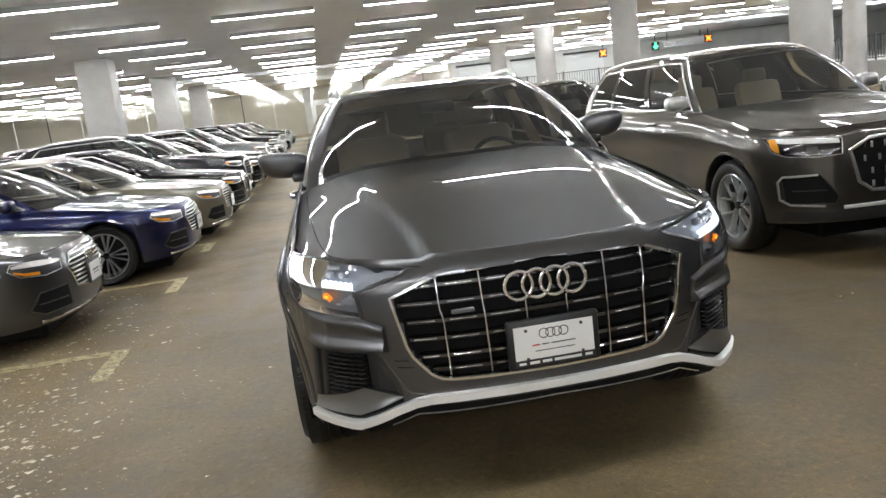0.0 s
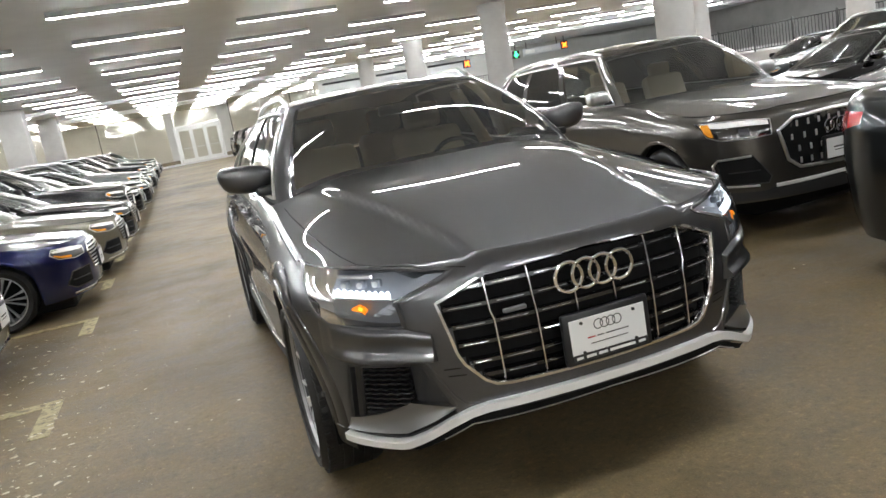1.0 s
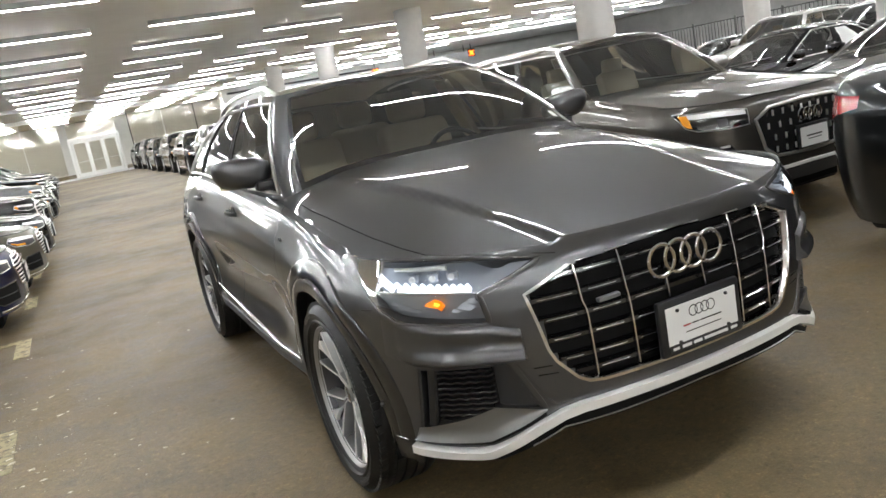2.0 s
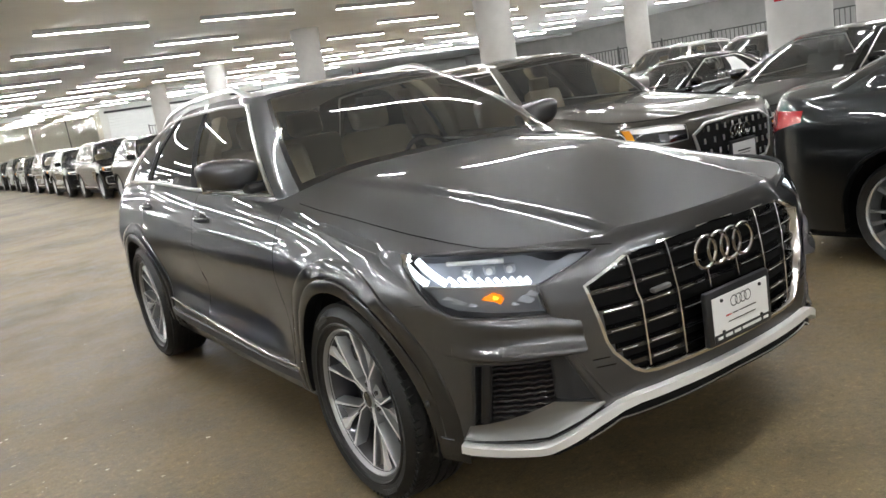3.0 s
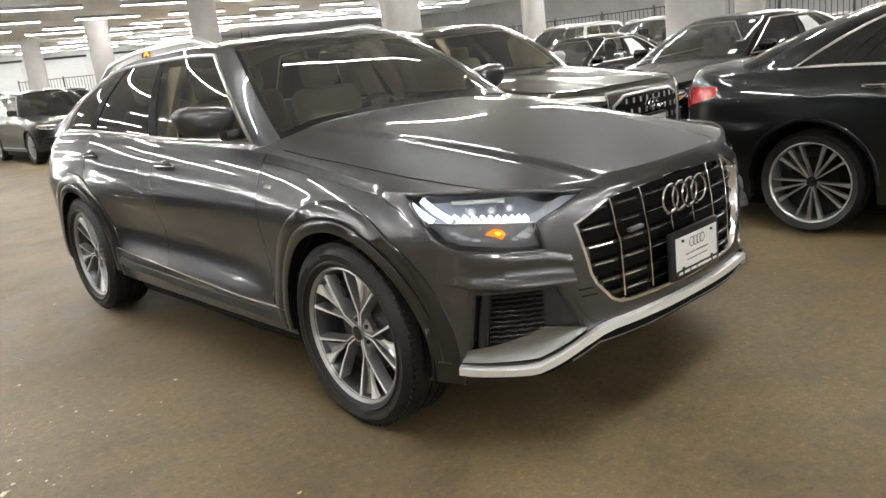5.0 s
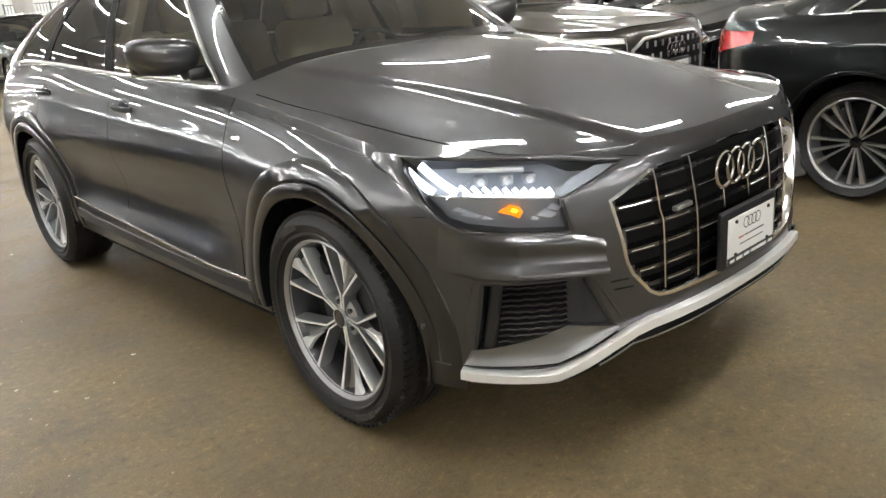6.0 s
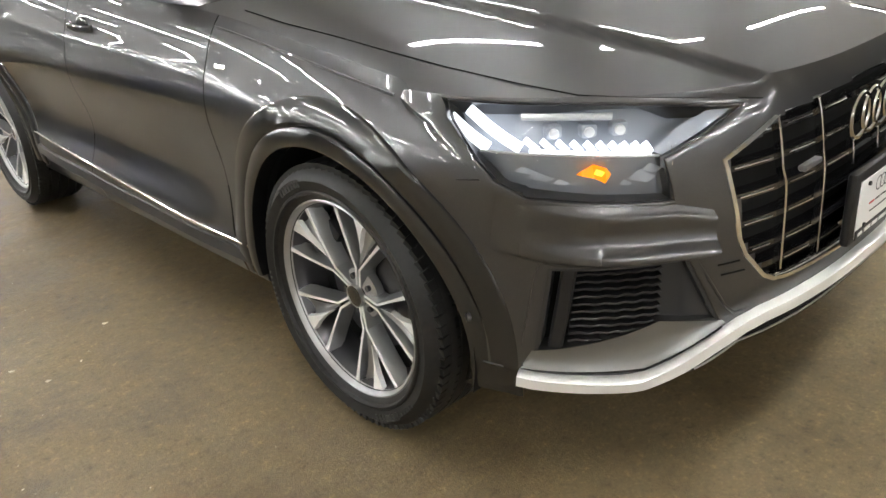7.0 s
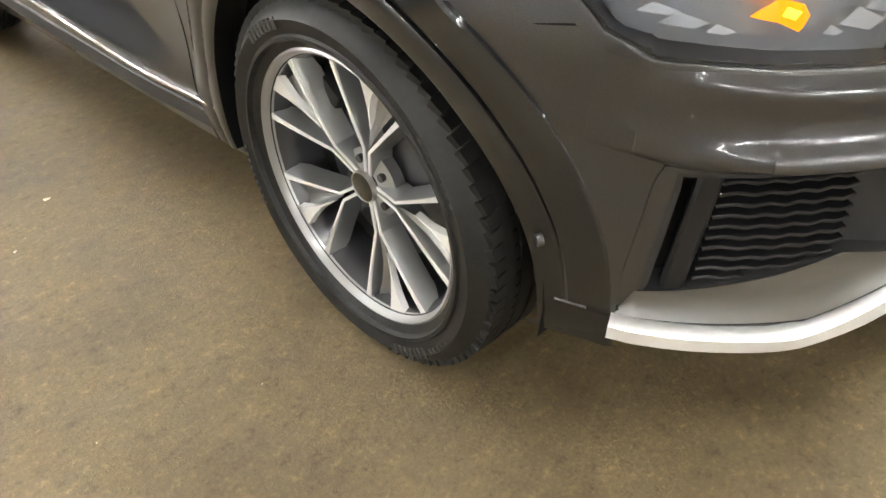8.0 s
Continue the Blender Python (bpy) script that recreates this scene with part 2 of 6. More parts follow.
def prism(name, outline, lo, hi, mat, parent, label="", axis="X", bevel=0.0, at=None):
    """Extrudes a 2D outline between lo and hi along an axis: X takes (y, z), Y takes (x, z), Z takes (x, y)."""
    bm = bmesh.new()
    put = {"X": lambda a, b, s: (s, a, b), "Y": lambda a, b, s: (a, s, b), "Z": lambda a, b, s: (a, b, s)}[axis]
    low = [bm.verts.new(put(a, b, lo)) for a, b in outline]
    high = [bm.verts.new(put(a, b, hi)) for a, b in outline]
    bm.faces.new(low[::-1])
    bm.faces.new(high)
    n = len(outline)
    for i in range(n):
        bm.faces.new((low[i], low[(i + 1) % n], high[(i + 1) % n], high[i]))
    bmesh.ops.recalc_face_normals(bm, faces=bm.faces)
    if bevel:
        bmesh.ops.bevel(bm, geom=list(bm.edges), offset=bevel, segments=2, affect="EDGES", profile=0.5)
    return part(name, bm, mat, parent, label)


def curve_of(pairs):
    """A smooth function through (x, y) pairs, with no overshoot."""
    xs, ys = np.array([p[0] for p in pairs], float), np.array([p[1] for p in pairs], float)
    h, d = np.diff(xs), np.diff(ys) / np.diff(xs)
    m = np.zeros(len(xs))
    m[0], m[-1] = d[0], d[-1]
    for i in range(1, len(xs) - 1):
        m[i] = 0 if d[i - 1] * d[i] <= 0 else 2 * d[i - 1] * d[i] / (d[i - 1] + d[i])

    def f(x):
        x = min(max(x, xs[0]), xs[-1])
        i = int(min(max(np.searchsorted(xs, x) - 1, 0), len(h) - 1))
        t = (x - xs[i]) / h[i]
        return float((1 + 2 * t) * (1 - t) ** 2 * ys[i] + t * (1 - t) ** 2 * h[i] * m[i] + t * t * (3 - 2 * t) * ys[i + 1] + t * t * (t - 1) * h[i] * m[i + 1])
    return f


def step01(a, b, x):
    t = min(max((x - a) / (b - a), 0.0), 1.0)
    return t * t * (3 - 2 * t)


def thing(name, label, category, group="", at=None):
    ob = new(name)
    ob.empty_display_size = 0.2
    tagged(ob, label, category, group)
    if at is not None:
        ob.matrix_basis = at
    return ob


# ---- the hall ----
CEIL, TUBE_Z = 4.14, 4.03


def slab(name, x0, x1, y0, y1, z0, z1, mat, kind="structure", label="", category=""):
    ob = part(name, box_bm((x0 + x1) / 2, (y0 + y1) / 2, (z0 + z1) / 2, x1 - x0, y1 - y0, z1 - z0), mat)
    return tagged(ob, label, category, "", kind)

tagged(part("floor", box_bm(2, 21.0, -0.15, 76, 96, 0.3), FLOOR), "brown worn concrete garage floor with grit and stains", "floor", "", "structure")
tagged(part("ceiling", box_bm(2, 21.0, CEIL + 0.15, 76, 96, 0.3), SLAB), "light grey painted concrete ceiling slab", "ceiling", "", "structure")
slab("wall_west", -36.3, -36.0, -27, 69, 0, CEIL, WALL, label="off-white painted garage side wall", category="wall")
DIM = plaster("grey_wall", (0.4, 0.395, 0.38), (0.5, 0.495, 0.48))
slab("wall_east", 39.7, 40.0, -27, 69, 0, CEIL, DIM, label="grey painted wall beyond the railing", category="wall")
slab("wall_south", -36, 39.7, -27.0, -26.7, 0, CEIL, DIM, label="grey painted garage wall", category="wall")
slab("wall_north", -36, 39.7, 68.7, 69.0, 0, CEIL, WALL, label="pale wall at the back of the bright showroom", category="wall")

# shallow beams under the slab
for y in (40.2,):
    slab("beam", -36, 39.7, y - 0.35, y + 0.35, CEIL - 0.16, CEIL, SLAB, label="shallow painted concrete ceiling beam", category="beam")


def pillar(x, y, r, square=False):
    if square:
        bm = box_bm(0, 0, CEIL / 2, 2 * r, 2 * r, CEIL, 0.05, 2)
        ob = part("pillar", bm, PIER)
    else:
        ob = lathe("pillar", [(r + 0.0, 0), (r + 0.0, 0.9), (r, 0.91), (r, CEIL - 0.3), (r + 0.03, CEIL - 0.26), (r + 0.03, CEIL)], PIER, None, n=40, axis="Z")
    ob.matrix_basis = pose(x, y, 0)
    return tagged(ob, "thick painted concrete pillar carrying the ceiling", "pillar", "garage pillars", "structure")


for x, y in ((8.6, 3.85), (9.95, 12.2), (9.4, 21.05), (9.3, 29.8), (9.3, 38.5)):
    pillar(x, y, 0.43)
for y in (9.5, 18.3, 27.0):
    pillar(21.9, y, 0.45)
for y in (24.0, 35.6, 46.6):
    pillar(-7.6, y, 0.52, True)

# ceiling strip lights: two tubes end to end in a slim housing
strip = thing("strip_light", "white fluorescent strip light with two tubes in a row", "ceiling light", "ceiling strip lights")
part("housing", box_bm(0, 0, 0.055, 2.44, 0.085, 0.11, 0.006, 1), HOUSING, strip)
for s in (-1, 1):
    part("tube", box_bm(s * 0.61, 0, -0.006, 1.19, 0.036, 0.012, 0.003, 1), GLOW, strip, "glowing white tube")
strip.matrix_basis = pose(-2.86 + 1.22, 12.3, TUBE_Z)
ROWS_Y = [-23.6, -20.0, -16.4, -12.8, -9.2, -2.0, 2.45, 6.2, 9.15, 12.3, 16.3, 20.4, 24.1, 28.5, 32.3, 34.8, 38.4, 42.0, 46.0, 50.0, 55.0, 59.0, 63.0]
COLUMNS_X = [-2.86 + 3.66 * k for k in range(-6, 11)]
POSTS = [(8.6, 3.85, 0.43), (9.95, 12.2, 0.43), (9.4, 21.05, 0.43), (9.3, 29.8, 0.43), (9.3, 38.5, 0.43), (21.9, 9.5, 0.45), (21.9, 18.3, 0.45), (21.9, 27.0, 0.45), (-7.6, 24.0, 0.52), (-7.6, 35.6, 0.52), (-7.6, 46.6, 0.52)]
for x in COLUMNS_X:
    for y in ROWS_Y:
        if any(abs(y - py) < r + 0.3 and abs(x + 1.22 - px) < 1.3 + r for px, py, r in POSTS):
            continue
        if (abs(x + 2.86) < 0.01 and y == 12.3) or (y < -5 and not -21 < x < 6) or x > 31 or (x > 22 and y > 40) or (x > 30 and y < 0) or (y > 50 and not -33 < x < 9):
            continue
        copy_thing(strip, pose(x + 1.22, y, TUBE_Z))

# parking bay markings
for k in range(-3, 18):
    y = 2.19 + (2.65 * k if k < 2 else 2.65 + 2.36 * (k - 1))
    for what, x0, x1, y0, y1 in (("bay_line", -7.0, -2.34, y - 0.06, y + 0.06), ("bay_line_end", -2.46, -2.34, y - 0.66, y - 0.06)):
        ob = part(what, box_bm((x0 + x1) / 2, (y0 + y1) / 2, 0.004, x1 - x0, y1 - y0, 0.004), LINE)
        tagged(ob, "worn yellowish parking bay line on the floor", "floor marking", "bay lines", "structure")

# the glass front of the showroom
GY = 52.0
FRAME = material("white_frame", (0.75, 0.75, 0.72), 0.4)
SHOW = pane("showroom_glass", (0.94, 0.92, 0.86))
x = -35.0
n = 0
while x < 9.0:
    w = 2.1
    if not (-0.9 < x + w / 2 < 2.0):
        win = thing("window_%d" % (n + 1), "tall frameless showroom glass pane with thin mullion", "window")
        tagged(win, kind="structure")
        part("pane", box_bm(x + w / 2, GY, 1.95, w - 0.05, 0.02, 3.9), SHOW, win)
        part("mullion", box_bm(x, GY, 1.95, 0.05, 0.09, 3.9, 0.008, 1), FRAME if n % 2 else TRIM, win)
        n += 1
    x += w
slab("header", -35, 9.0, GY - 0.08, GY + 0.08, 3.9, CEIL, WALL, label="white strip above the showroom glass", category="wall trim")
slab("kerb", -35, 9.0, GY - 0.35, GY + 0.1, 0.0, 0.12, WALL, label="low pale kerb under the showroom glass", category="kerb")

door = thing("door_1", "white framed glass triple door of the showroom", "door")
tagged(door, kind="structure")
for k in range(3):
    x0 = -0.82 + k * 0.9
    leaf = part("leaf_glass", box_bm(x0 + 0.45, GY - 0.1, 1.25, 0.66, 0.02, 1.95), SHOW, door)
    for sx in (0.06, 0.84):
        part("stile", box_bm(x0 + sx, GY - 0.1, 1.22, 0.12, 0.06, 2.2, 0.01, 1), FRAME, door)
    for z, h in ((0.24, 0.24), (2.28, 0.14)):
        part("rail", box_bm(x0 + 0.45, GY - 0.1, z, 0.66, 0.05, h, 0.01, 1), FRAME, door)
    part("push_bar", box_bm(x0 + 0.45, GY - 0.15, 1.05, 0.62, 0.04, 0.04, 0.01, 1), SATIN, door)
part("door_frame", box_bm(0.53, GY - 0.1, 2.46, 3.0, 0.12, 0.2, 0.01, 1), FRAME, door)
for sx in (-0.92, 1.98):
    part("jamb", box_bm(sx, GY - 0.1, 1.28, 0.16, 0.14, 2.56, 0.01, 1), FRAME, door)
slab("door_sill", -1.0, 2.06, GY - 0.3, GY, 0.0, 0.125, WALL, label="pale sill under the glass doors", category="kerb")
pane_over = thing("window_over_door", "glass pane above the showroom doors", "window")
tagged(pane_over, kind="structure")
part("pane", box_bm(0.53, GY, 3.22, 2.9, 0.02, 1.3), SHOW, pane_over)

# service bay wall and raised walkway with its railing
slab("wall_service", 9.0, 39.7, 53.0, 53.3, 0, CEIL, WALL, label="white wall with service lane doors", category="wall")
slab("walkway", 22.5, 39.7, -26.7, 46.5, 0, 1.0, PIER, label="raised concrete walkway behind the railing", category="walkway")
slab("landing", 10.5, 39.7, 46.5, 53.0, 0, 1.3, PIER, label="raised concrete landing before the service wall", category="walkway")


# black iron, its colour lightened to grey to stand for distant haze
HAZED_IRON = material("hazed_railing_iron", (0.075, 0.075, 0.073), 0.6)


def railing(name, ax, ay, bx, by, z):
    fence = thing(name, "black iron railing with slim upright bars", "railing", "walkway railings")
    way = Vector((bx - ax, by - ay, 0))
    length = way.length
    turn = math.degrees(math.atan2(way.y, way.x))
    fence.matrix_basis = pose(ax, ay, z, 0, 0, turn)
    for h in (0.1, 1.02):
        part("rail", box_bm(length / 2, 0, h, length, 0.035, 0.04), HAZED_IRON, fence)
    posts = int(length / 2.2)
    bar, post = None, None
    for k in range(posts + 1):
        if post is None:
            post = part("post", box_bm(0, 0, 0.56, 0.06, 0.06, 1.12), HAZED_IRON, fence)
        else:
            o = new("post", post.data)
            o.parent = fence
            o.location.x = k * length / posts
    for k in range(1, int(length / 0.17)):
        if bar is None:
            bar = part("upright", box_bm(0, 0, 0.56, 0.022, 0.022, 0.92), HAZED_IRON, fence)
            bar.location.x = 0.17
        else:
            o = new("upright", bar.data)
            o.parent = fence
            o.location.x = k * 0.17
    return fence


railing("railing", 22.6, 0.0, 22.6, 40.0, 1.0)
railing("railing", 10.6, 46.6, 30.0, 46.6, 1.3)

ROLL = material("shutter_white", (0.7, 0.71, 0.7), 0.5)
for k, x in enumerate((11.2, 15.2, 19.2)):
    shutter = thing("service_door", "closed white slatted roller door of a service lane", "roller door", "service doors")
    shutter.matrix_basis = pose(x, 52.95, 1.3)
    slat = None
    for j in range(12):
        if slat is None:
            slat = part("slat", box_bm(0, 0, 0.1, 2.9, 0.05, 0.18, 0.015, 1), ROLL, shutter)
        else:
            o = new("slat", slat.data)
            o.parent = shutter
            o.location.z = j * 0.19
    part("door_frame", box_bm(0, -0.02, 2.42, 3.2, 0.12, 0.14, 0.01, 1), TRIM, shutter)


# lane signals and the hanging sign over the service lanes
SIGN = material("sign_board", (0.62, 0.64, 0.66), 0.4)
for x, z, colour, text in ((18.8, 3.32, (1.0, 0.16, 0.01), "orange cross"), (22.55, 3.38, (0.05, 0.9, 0.25), "green arrow"), (26.4, 3.5, (1.0, 0.16, 0.01), "orange cross")):
    lamp_box = thing("lane_signal", "hanging lane signal with a glowing " + text, "lane signal", "lane signals", pose(x, 48.0, z))
    part("signal_box", box_bm(0, 0.06, 0, 0.55, 0.1, 0.55, 0.02, 1), BLACK, lamp_box)
    part("hanger", box_bm(0, 0.06, (CEIL - z) / 2 + 0.14, 0.04, 0.04, CEIL - z - 0.27), TRIM, lamp_box)
    lit = glowing("signal_" + text.split()[0], colour, 5.0)
    if "cross" in text:
        for a in (45, -45):
            part("cross_bar", box_bm(0, 0, 0, 0.46, 0.02, 0.09, 0, 1, Matrix.Rotation(radians(a), 3, "Y")), lit, lamp_box)
    else:
        prism("arrow", [(-0.06, 0.22), (0.06, 0.22), (0.06, 0.0), (0.2, 0.0), (0.0, -0.22), (-0.2, 0.0), (-0.06, 0.0)], -0.01, 0.01, lit, lamp_box, axis="Y")
board = thing("hanging_sign", "white lettered sign hanging over the service lanes", "sign", "", pose(24.6, 48.0, 3.42))
part("sign_panel", box_bm(0, 0.03, 0, 3.0, 0.05, 0.5, 0.01, 1), SIGN, board)
for sx in (-1.2, 1.2):
    part("hanger", box_bm(sx, 0.03, 0.48, 0.04, 0.04, 0.46), TRIM, board)
part("brand_bar", box_bm(-0.95, -0.002, 0.0, 0.75, 0.012, 0.24), WHITE, board, "plain bar in place of a brand word")
font = bpy.data.curves.new("sign_word", "FONT")
font.body, font.size, font.extrude, font.align_x = "Service", 0.42, 0.005, "LEFT"
font.materials.append(WHITE)
word = new("sign_word", font)
word.parent = board
word.matrix_basis = pose(-0.45, -0.004, -0.13, 90, 0, 0)

# red alarm box on the near pillar
alarm = thing("alarm_box", "red alarm box fixed on a pillar", "alarm", "", pose(8.6 - 0.43, 3.86, 2.03, 0, 0, -90))
part("alarm_body", box_bm(0, -0.015, 0, 0.13, 0.07, 0.16, 0.012, 2), RED, alarm)
part("alarm_lens", box_bm(0, -0.055, 0.02, 0.08, 0.02, 0.05, 0.008, 2), WHITE, alarm)

# flakes of loose paint and grit near the bay lines
rng = random.Random(5)
verts, faces = [], []
for k in range(4200):
    if k < 2000:
        cx, cy = -2.95 + rng.gauss(0, 0.5), 0.6 + rng.gauss(0, 1.6)
    elif k < 3400:
        cx, cy = -2.75 + rng.gauss(0, 0.35), -0.55 + rng.gauss(0, 0.55)
    else:
        cx, cy = rng.uniform(-7, 3.5), rng.uniform(-4.5, 8)
    if -1.05 < cx < 1.05 and -1 < cy < 4.1:
        continue
    r = 0.003 + 0.02 * rng.random() ** 4
    if k >= 3400 or cx > -2.1:
        r *= 0.5
    n = rng.randint(4, 6)
    base = len(verts)
    tilt = rng.uniform(-0.3, 0.3)
    for i in range(n):
        a = 2 * math.pi * i / n + rng.uniform(-0.35, 0.35)
        q = r * rng.uniform(0.45, 1.2)
        verts.append((cx + q * math.cos(a) * 1.3, cy + q * math.sin(a), 0.005 + 0.003 * rng.random() + max(0, tilt * q * math.cos(a))))
    verts.append((cx, cy, 0.009))
    for i in range(n):
        faces.append((base + i, base + (i + 1) % n, base + n))
CHIP = material("paint_flakes", (0.5, 0.45, 0.3), 0.8)
n_ = noise_of(CHIP, 8.0, 3.0)
wire(CHIP, ramp(CHIP, n_, "Fac", [(0.3, (0.35, 0.29, 0.18)), (0.55, (0.72, 0.66, 0.5))]), "Color", shade(CHIP), "Base Color")
tagged(mesh_part("paint_flakes", verts, faces, CHIP, smooth=False), "loose flakes of pale paint on the floor", "debris", "", "stuff")


# ---- cars ----
def power(v, e):
    return max(v, 0.0) ** e


class Shape:
    """Analytic body of a car: nose towards -Y, front axle over the origin, ground at z = 0."""

    def __init__(self, **p):
        self.p = p
        self.nose, self.tail, self.low = curve_of(p["nose"]), curve_of(p["tail"]), curve_of(p["low"])
        self.edge, self.crown = curve_of(p["edge"]), curve_of(p["crown"])
        self.Y0, self.Y1 = p["Y0"], p["Y1"]
        self.n, self.m = p.get("n", 2.6), p.get("m", 2.3)
        self.sh, self.lip = p.get("shoulder", 0.085), p.get("lip", 0.08)
        self.roofc = curve_of(p["roof"])

    def flare(self, y, z):
        p = self.p
        out = 0.0
        for yw in (0.0, p["base"]):
            out += p.get("flare", 0.014) * math.exp(-(((y - yw) / 0.5) ** 2)) * math.exp(-(((z - p.get("flare_z", 0.84)) / 0.14) ** 2))
        door = step01(0.4, 0.9, y) * (1 - step01(p["base"] - 0.8, p["base"] - 0.35, y))
        out += door * p.get("scoop", 0.02) * (math.exp(-(((z - 0.43) / 0.08) ** 2)) - 1.1 * math.exp(-(((z - 0.64) / 0.13) ** 2)))
        ridge = p.get("ridge", 0.006)
        out += ridge * math.exp(-abs(z - self.edge(y) + 0.17) / 0.03)
        return out

    def width(self, y, z, top):
        return self.low(z) + self.flare(y, z) - self.sh * math.exp(-max(top - z, 0.0) / 0.06)

    def top_width(self, y):
        return self.p["wtop"] - self.p.get("taper", 0.03) * step01(0.0, 0.8, y) - self.p.get("rear_taper", 0.06) * step01(self.p["base"] - 0.6, self.Y1 + 0.5, y)

    def hood(self, x, y):
        """Height of the bonnet and belt surface."""
        a = min(abs(x) / max(self.top_width(y), 0.05), 1.0)
        c, e = self.crown(y), self.edge(y)
        z = c + (e - c) * a ** self.p.get("hood_power", 3.0)
        xc = self.p.get("crease", (0.46, 0.2))
        k = xc[0] + xc[1] * step01(-0.95, 0.75, y)
        z -= self.p.get("crease_depth", 0.011) * step01(k - 0.01, k + self.p.get("crease_width", 0.1), abs(x)) * (1 - step01(0.2, 0.75, y))
        return z

    def station(self, kind, v, z=None):
        """(x, y, top z) of the upper edge, or the point at height z."""
        wt = self.p["wtop"]
        nose_top, tail_top = self.nose(9) + self.lip, self.tail(9) - self.lip
        if kind == "f":
            s, c = power(math.sin(v), 2 / self.n), power(math.cos(v), 2 / self.m)
            yt = self.Y0 - (self.Y0 - nose_top) * c
            xt = self.top_width(yt) * s
            top = self.hood(xt, yt)
            if z is None:
                return xt, yt, top
            nose = self.nose(z) + self.lip * math.exp(-max(top - z, 0) / 0.045)
            y = self.Y0 - (self.Y0 - nose) * c
            return self.width(y, z, top) * s, y, z
        if kind == "r":
            s, c = power(math.sin(v), 2 / 3.2), power(math.cos(v), 2 / 2.6)
            yt = self.Y1 + (tail_top - self.Y1) * c
            xt = self.top_width(yt) * s
            top = self.hood(xt, yt)
            if z is None:
                return xt, yt, top
            y = self.Y1 + (self.tail(z) - self.lip * math.exp(-max(top - z, 0) / 0.045) - self.Y1) * c
            return self.width(y, z, top) * s * (1 - 0.04 * c), y, z
        top = self.edge(v)
        xt = self.top_width(v)
        if z is None:
            return xt, v, top
        w = self.width(v, z, top)
        # the side runs smoothly into the narrower upper edge
        k = math.exp(-max(top - z, 0) / 0.07)
        return w + (xt - self.low(top) - self.flare(v, top) + self.sh) * k, v, z

    def front(self, x, z, out=0.0):
        """Point on the front at x and z, moved outwards."""
        def raw(x, z):
            top = self.hood(0.5, self.nose(9) + self.lip)
            w = self.width(-0.6, z, 1.02)
            nose = self.nose(z) + self.lip * math.exp(-max(top - z, 0) / 0.045)
            c = power(1 - min(abs(x) / w, 0.9999) ** self.n, 1 / self.m)
            return Vector((x, self.Y0 - (self.Y0 - nose) * c, z))
        p = raw(x, z)
        if not out:
            return p
        a, b = raw(x + 0.004, z) - raw(x - 0.004, z), raw(x, z + 0.004) - raw(x, z - 0.004)
        nrm = a.cross(b).normalized()
        if nrm.y > 0:
            nrm = -nrm
        return p + nrm * out

    def side(self, y, z, out=0.0, sign=-1):
        x = self.station("s", y, z)[0] + out
        return Vector((sign * x, y, z))

    def glass(self, s):
        """(front y, rear y, half width, front depth, rear depth) of the cabin at height s in 0..1."""
        g = self.p["cabin"]
        k = s ** 0.94
        bow = g.get("bow", 0.03) * math.sin(math.pi * s)
        w = g["w0"] + (g["w1"] - g["w0"]) * s ** 1.25 + 0.4 * bow
        return g["f0"] + (g["f1"] - g["f0"]) * k - bow, g["r0"] + (g["r1"] - g["r0"]) * k + bow, w, g["d0"] + (g["d1"] - g["d0"]) * s, g["e0"] + (g["e1"] - g["e0"]) * s

    def roof(self, x, y):
        g = self.p["cabin"]
        return self.roofc(y) - g.get("drop", 0.06) * min(abs(x) / g["w1"], 1.2) ** 2.6

    def cabin_point(self, kind, v, s):
        def plan(kind, v, s):
            f, r, w, d, e = self.glass(s)
            if kind == "f":
                return w * power(math.sin(v), 2 / 3.6), f + d - d * power(math.cos(v), 2 / 2.5)
            if kind == "r":
                return w * power(math.sin(v), 2 / 3.6), r - e + e * power(math.cos(v), 2 / 2.5)
            return w + self.p["cabin"].get("belly", 0.02) * math.sin(math.pi * v), f + d + (r - e - f - d) * v
        x, y = plan(kind, v, s)
        xb, yb = plan(kind, v, 0.0)
        xr, yr = plan(kind, v, 1.0)
        zb, zt = self.hood(xb, yb) - 0.012, self.roof(xr, yr)
        z = zb + (zt - zb) * (s + 0.05 * math.sin(math.pi * s))
        return Vector((x, y, z))


def stations(sh, nf, gap, nr, seams=()):
    """Stations round one half of the body, front middle to rear middle."""
    p = sh.p
    out = [("f", math.pi / 2 * i / nf) for i in range(nf)]
    ys = {sh.Y0, sh.Y1}
    y = sh.Y0
    while y < sh.Y1:
        ys.add(round(y, 4))
        y += gap
    for yw in (0.0, p["base"]):
        for k in range(17):
            ys.add(round(yw + p["arch"] * math.sin(math.pi * (k / 16 - 0.5)), 4))
        ys.add(yw + p["arch"] + 0.006)
        ys.add(yw - p["arch"] - 0.006)
    ys = sorted(y for y in ys if sh.Y0 <= y <= sh.Y1)
    keep = []
    for y in ys:
        if any(abs(y - s) < 0.012 for s in seams):
            continue
        if not keep or y - keep[-1] > 0.004:
            keep.append(y)
    for s in seams:
        keep += [s - 0.0035, s + 0.0035]
    out += [("s", y) for y in sorted(keep)]
    out += [("r", math.pi / 2 * (nr - i) / nr) for i in range(1, nr + 1)]
    return out


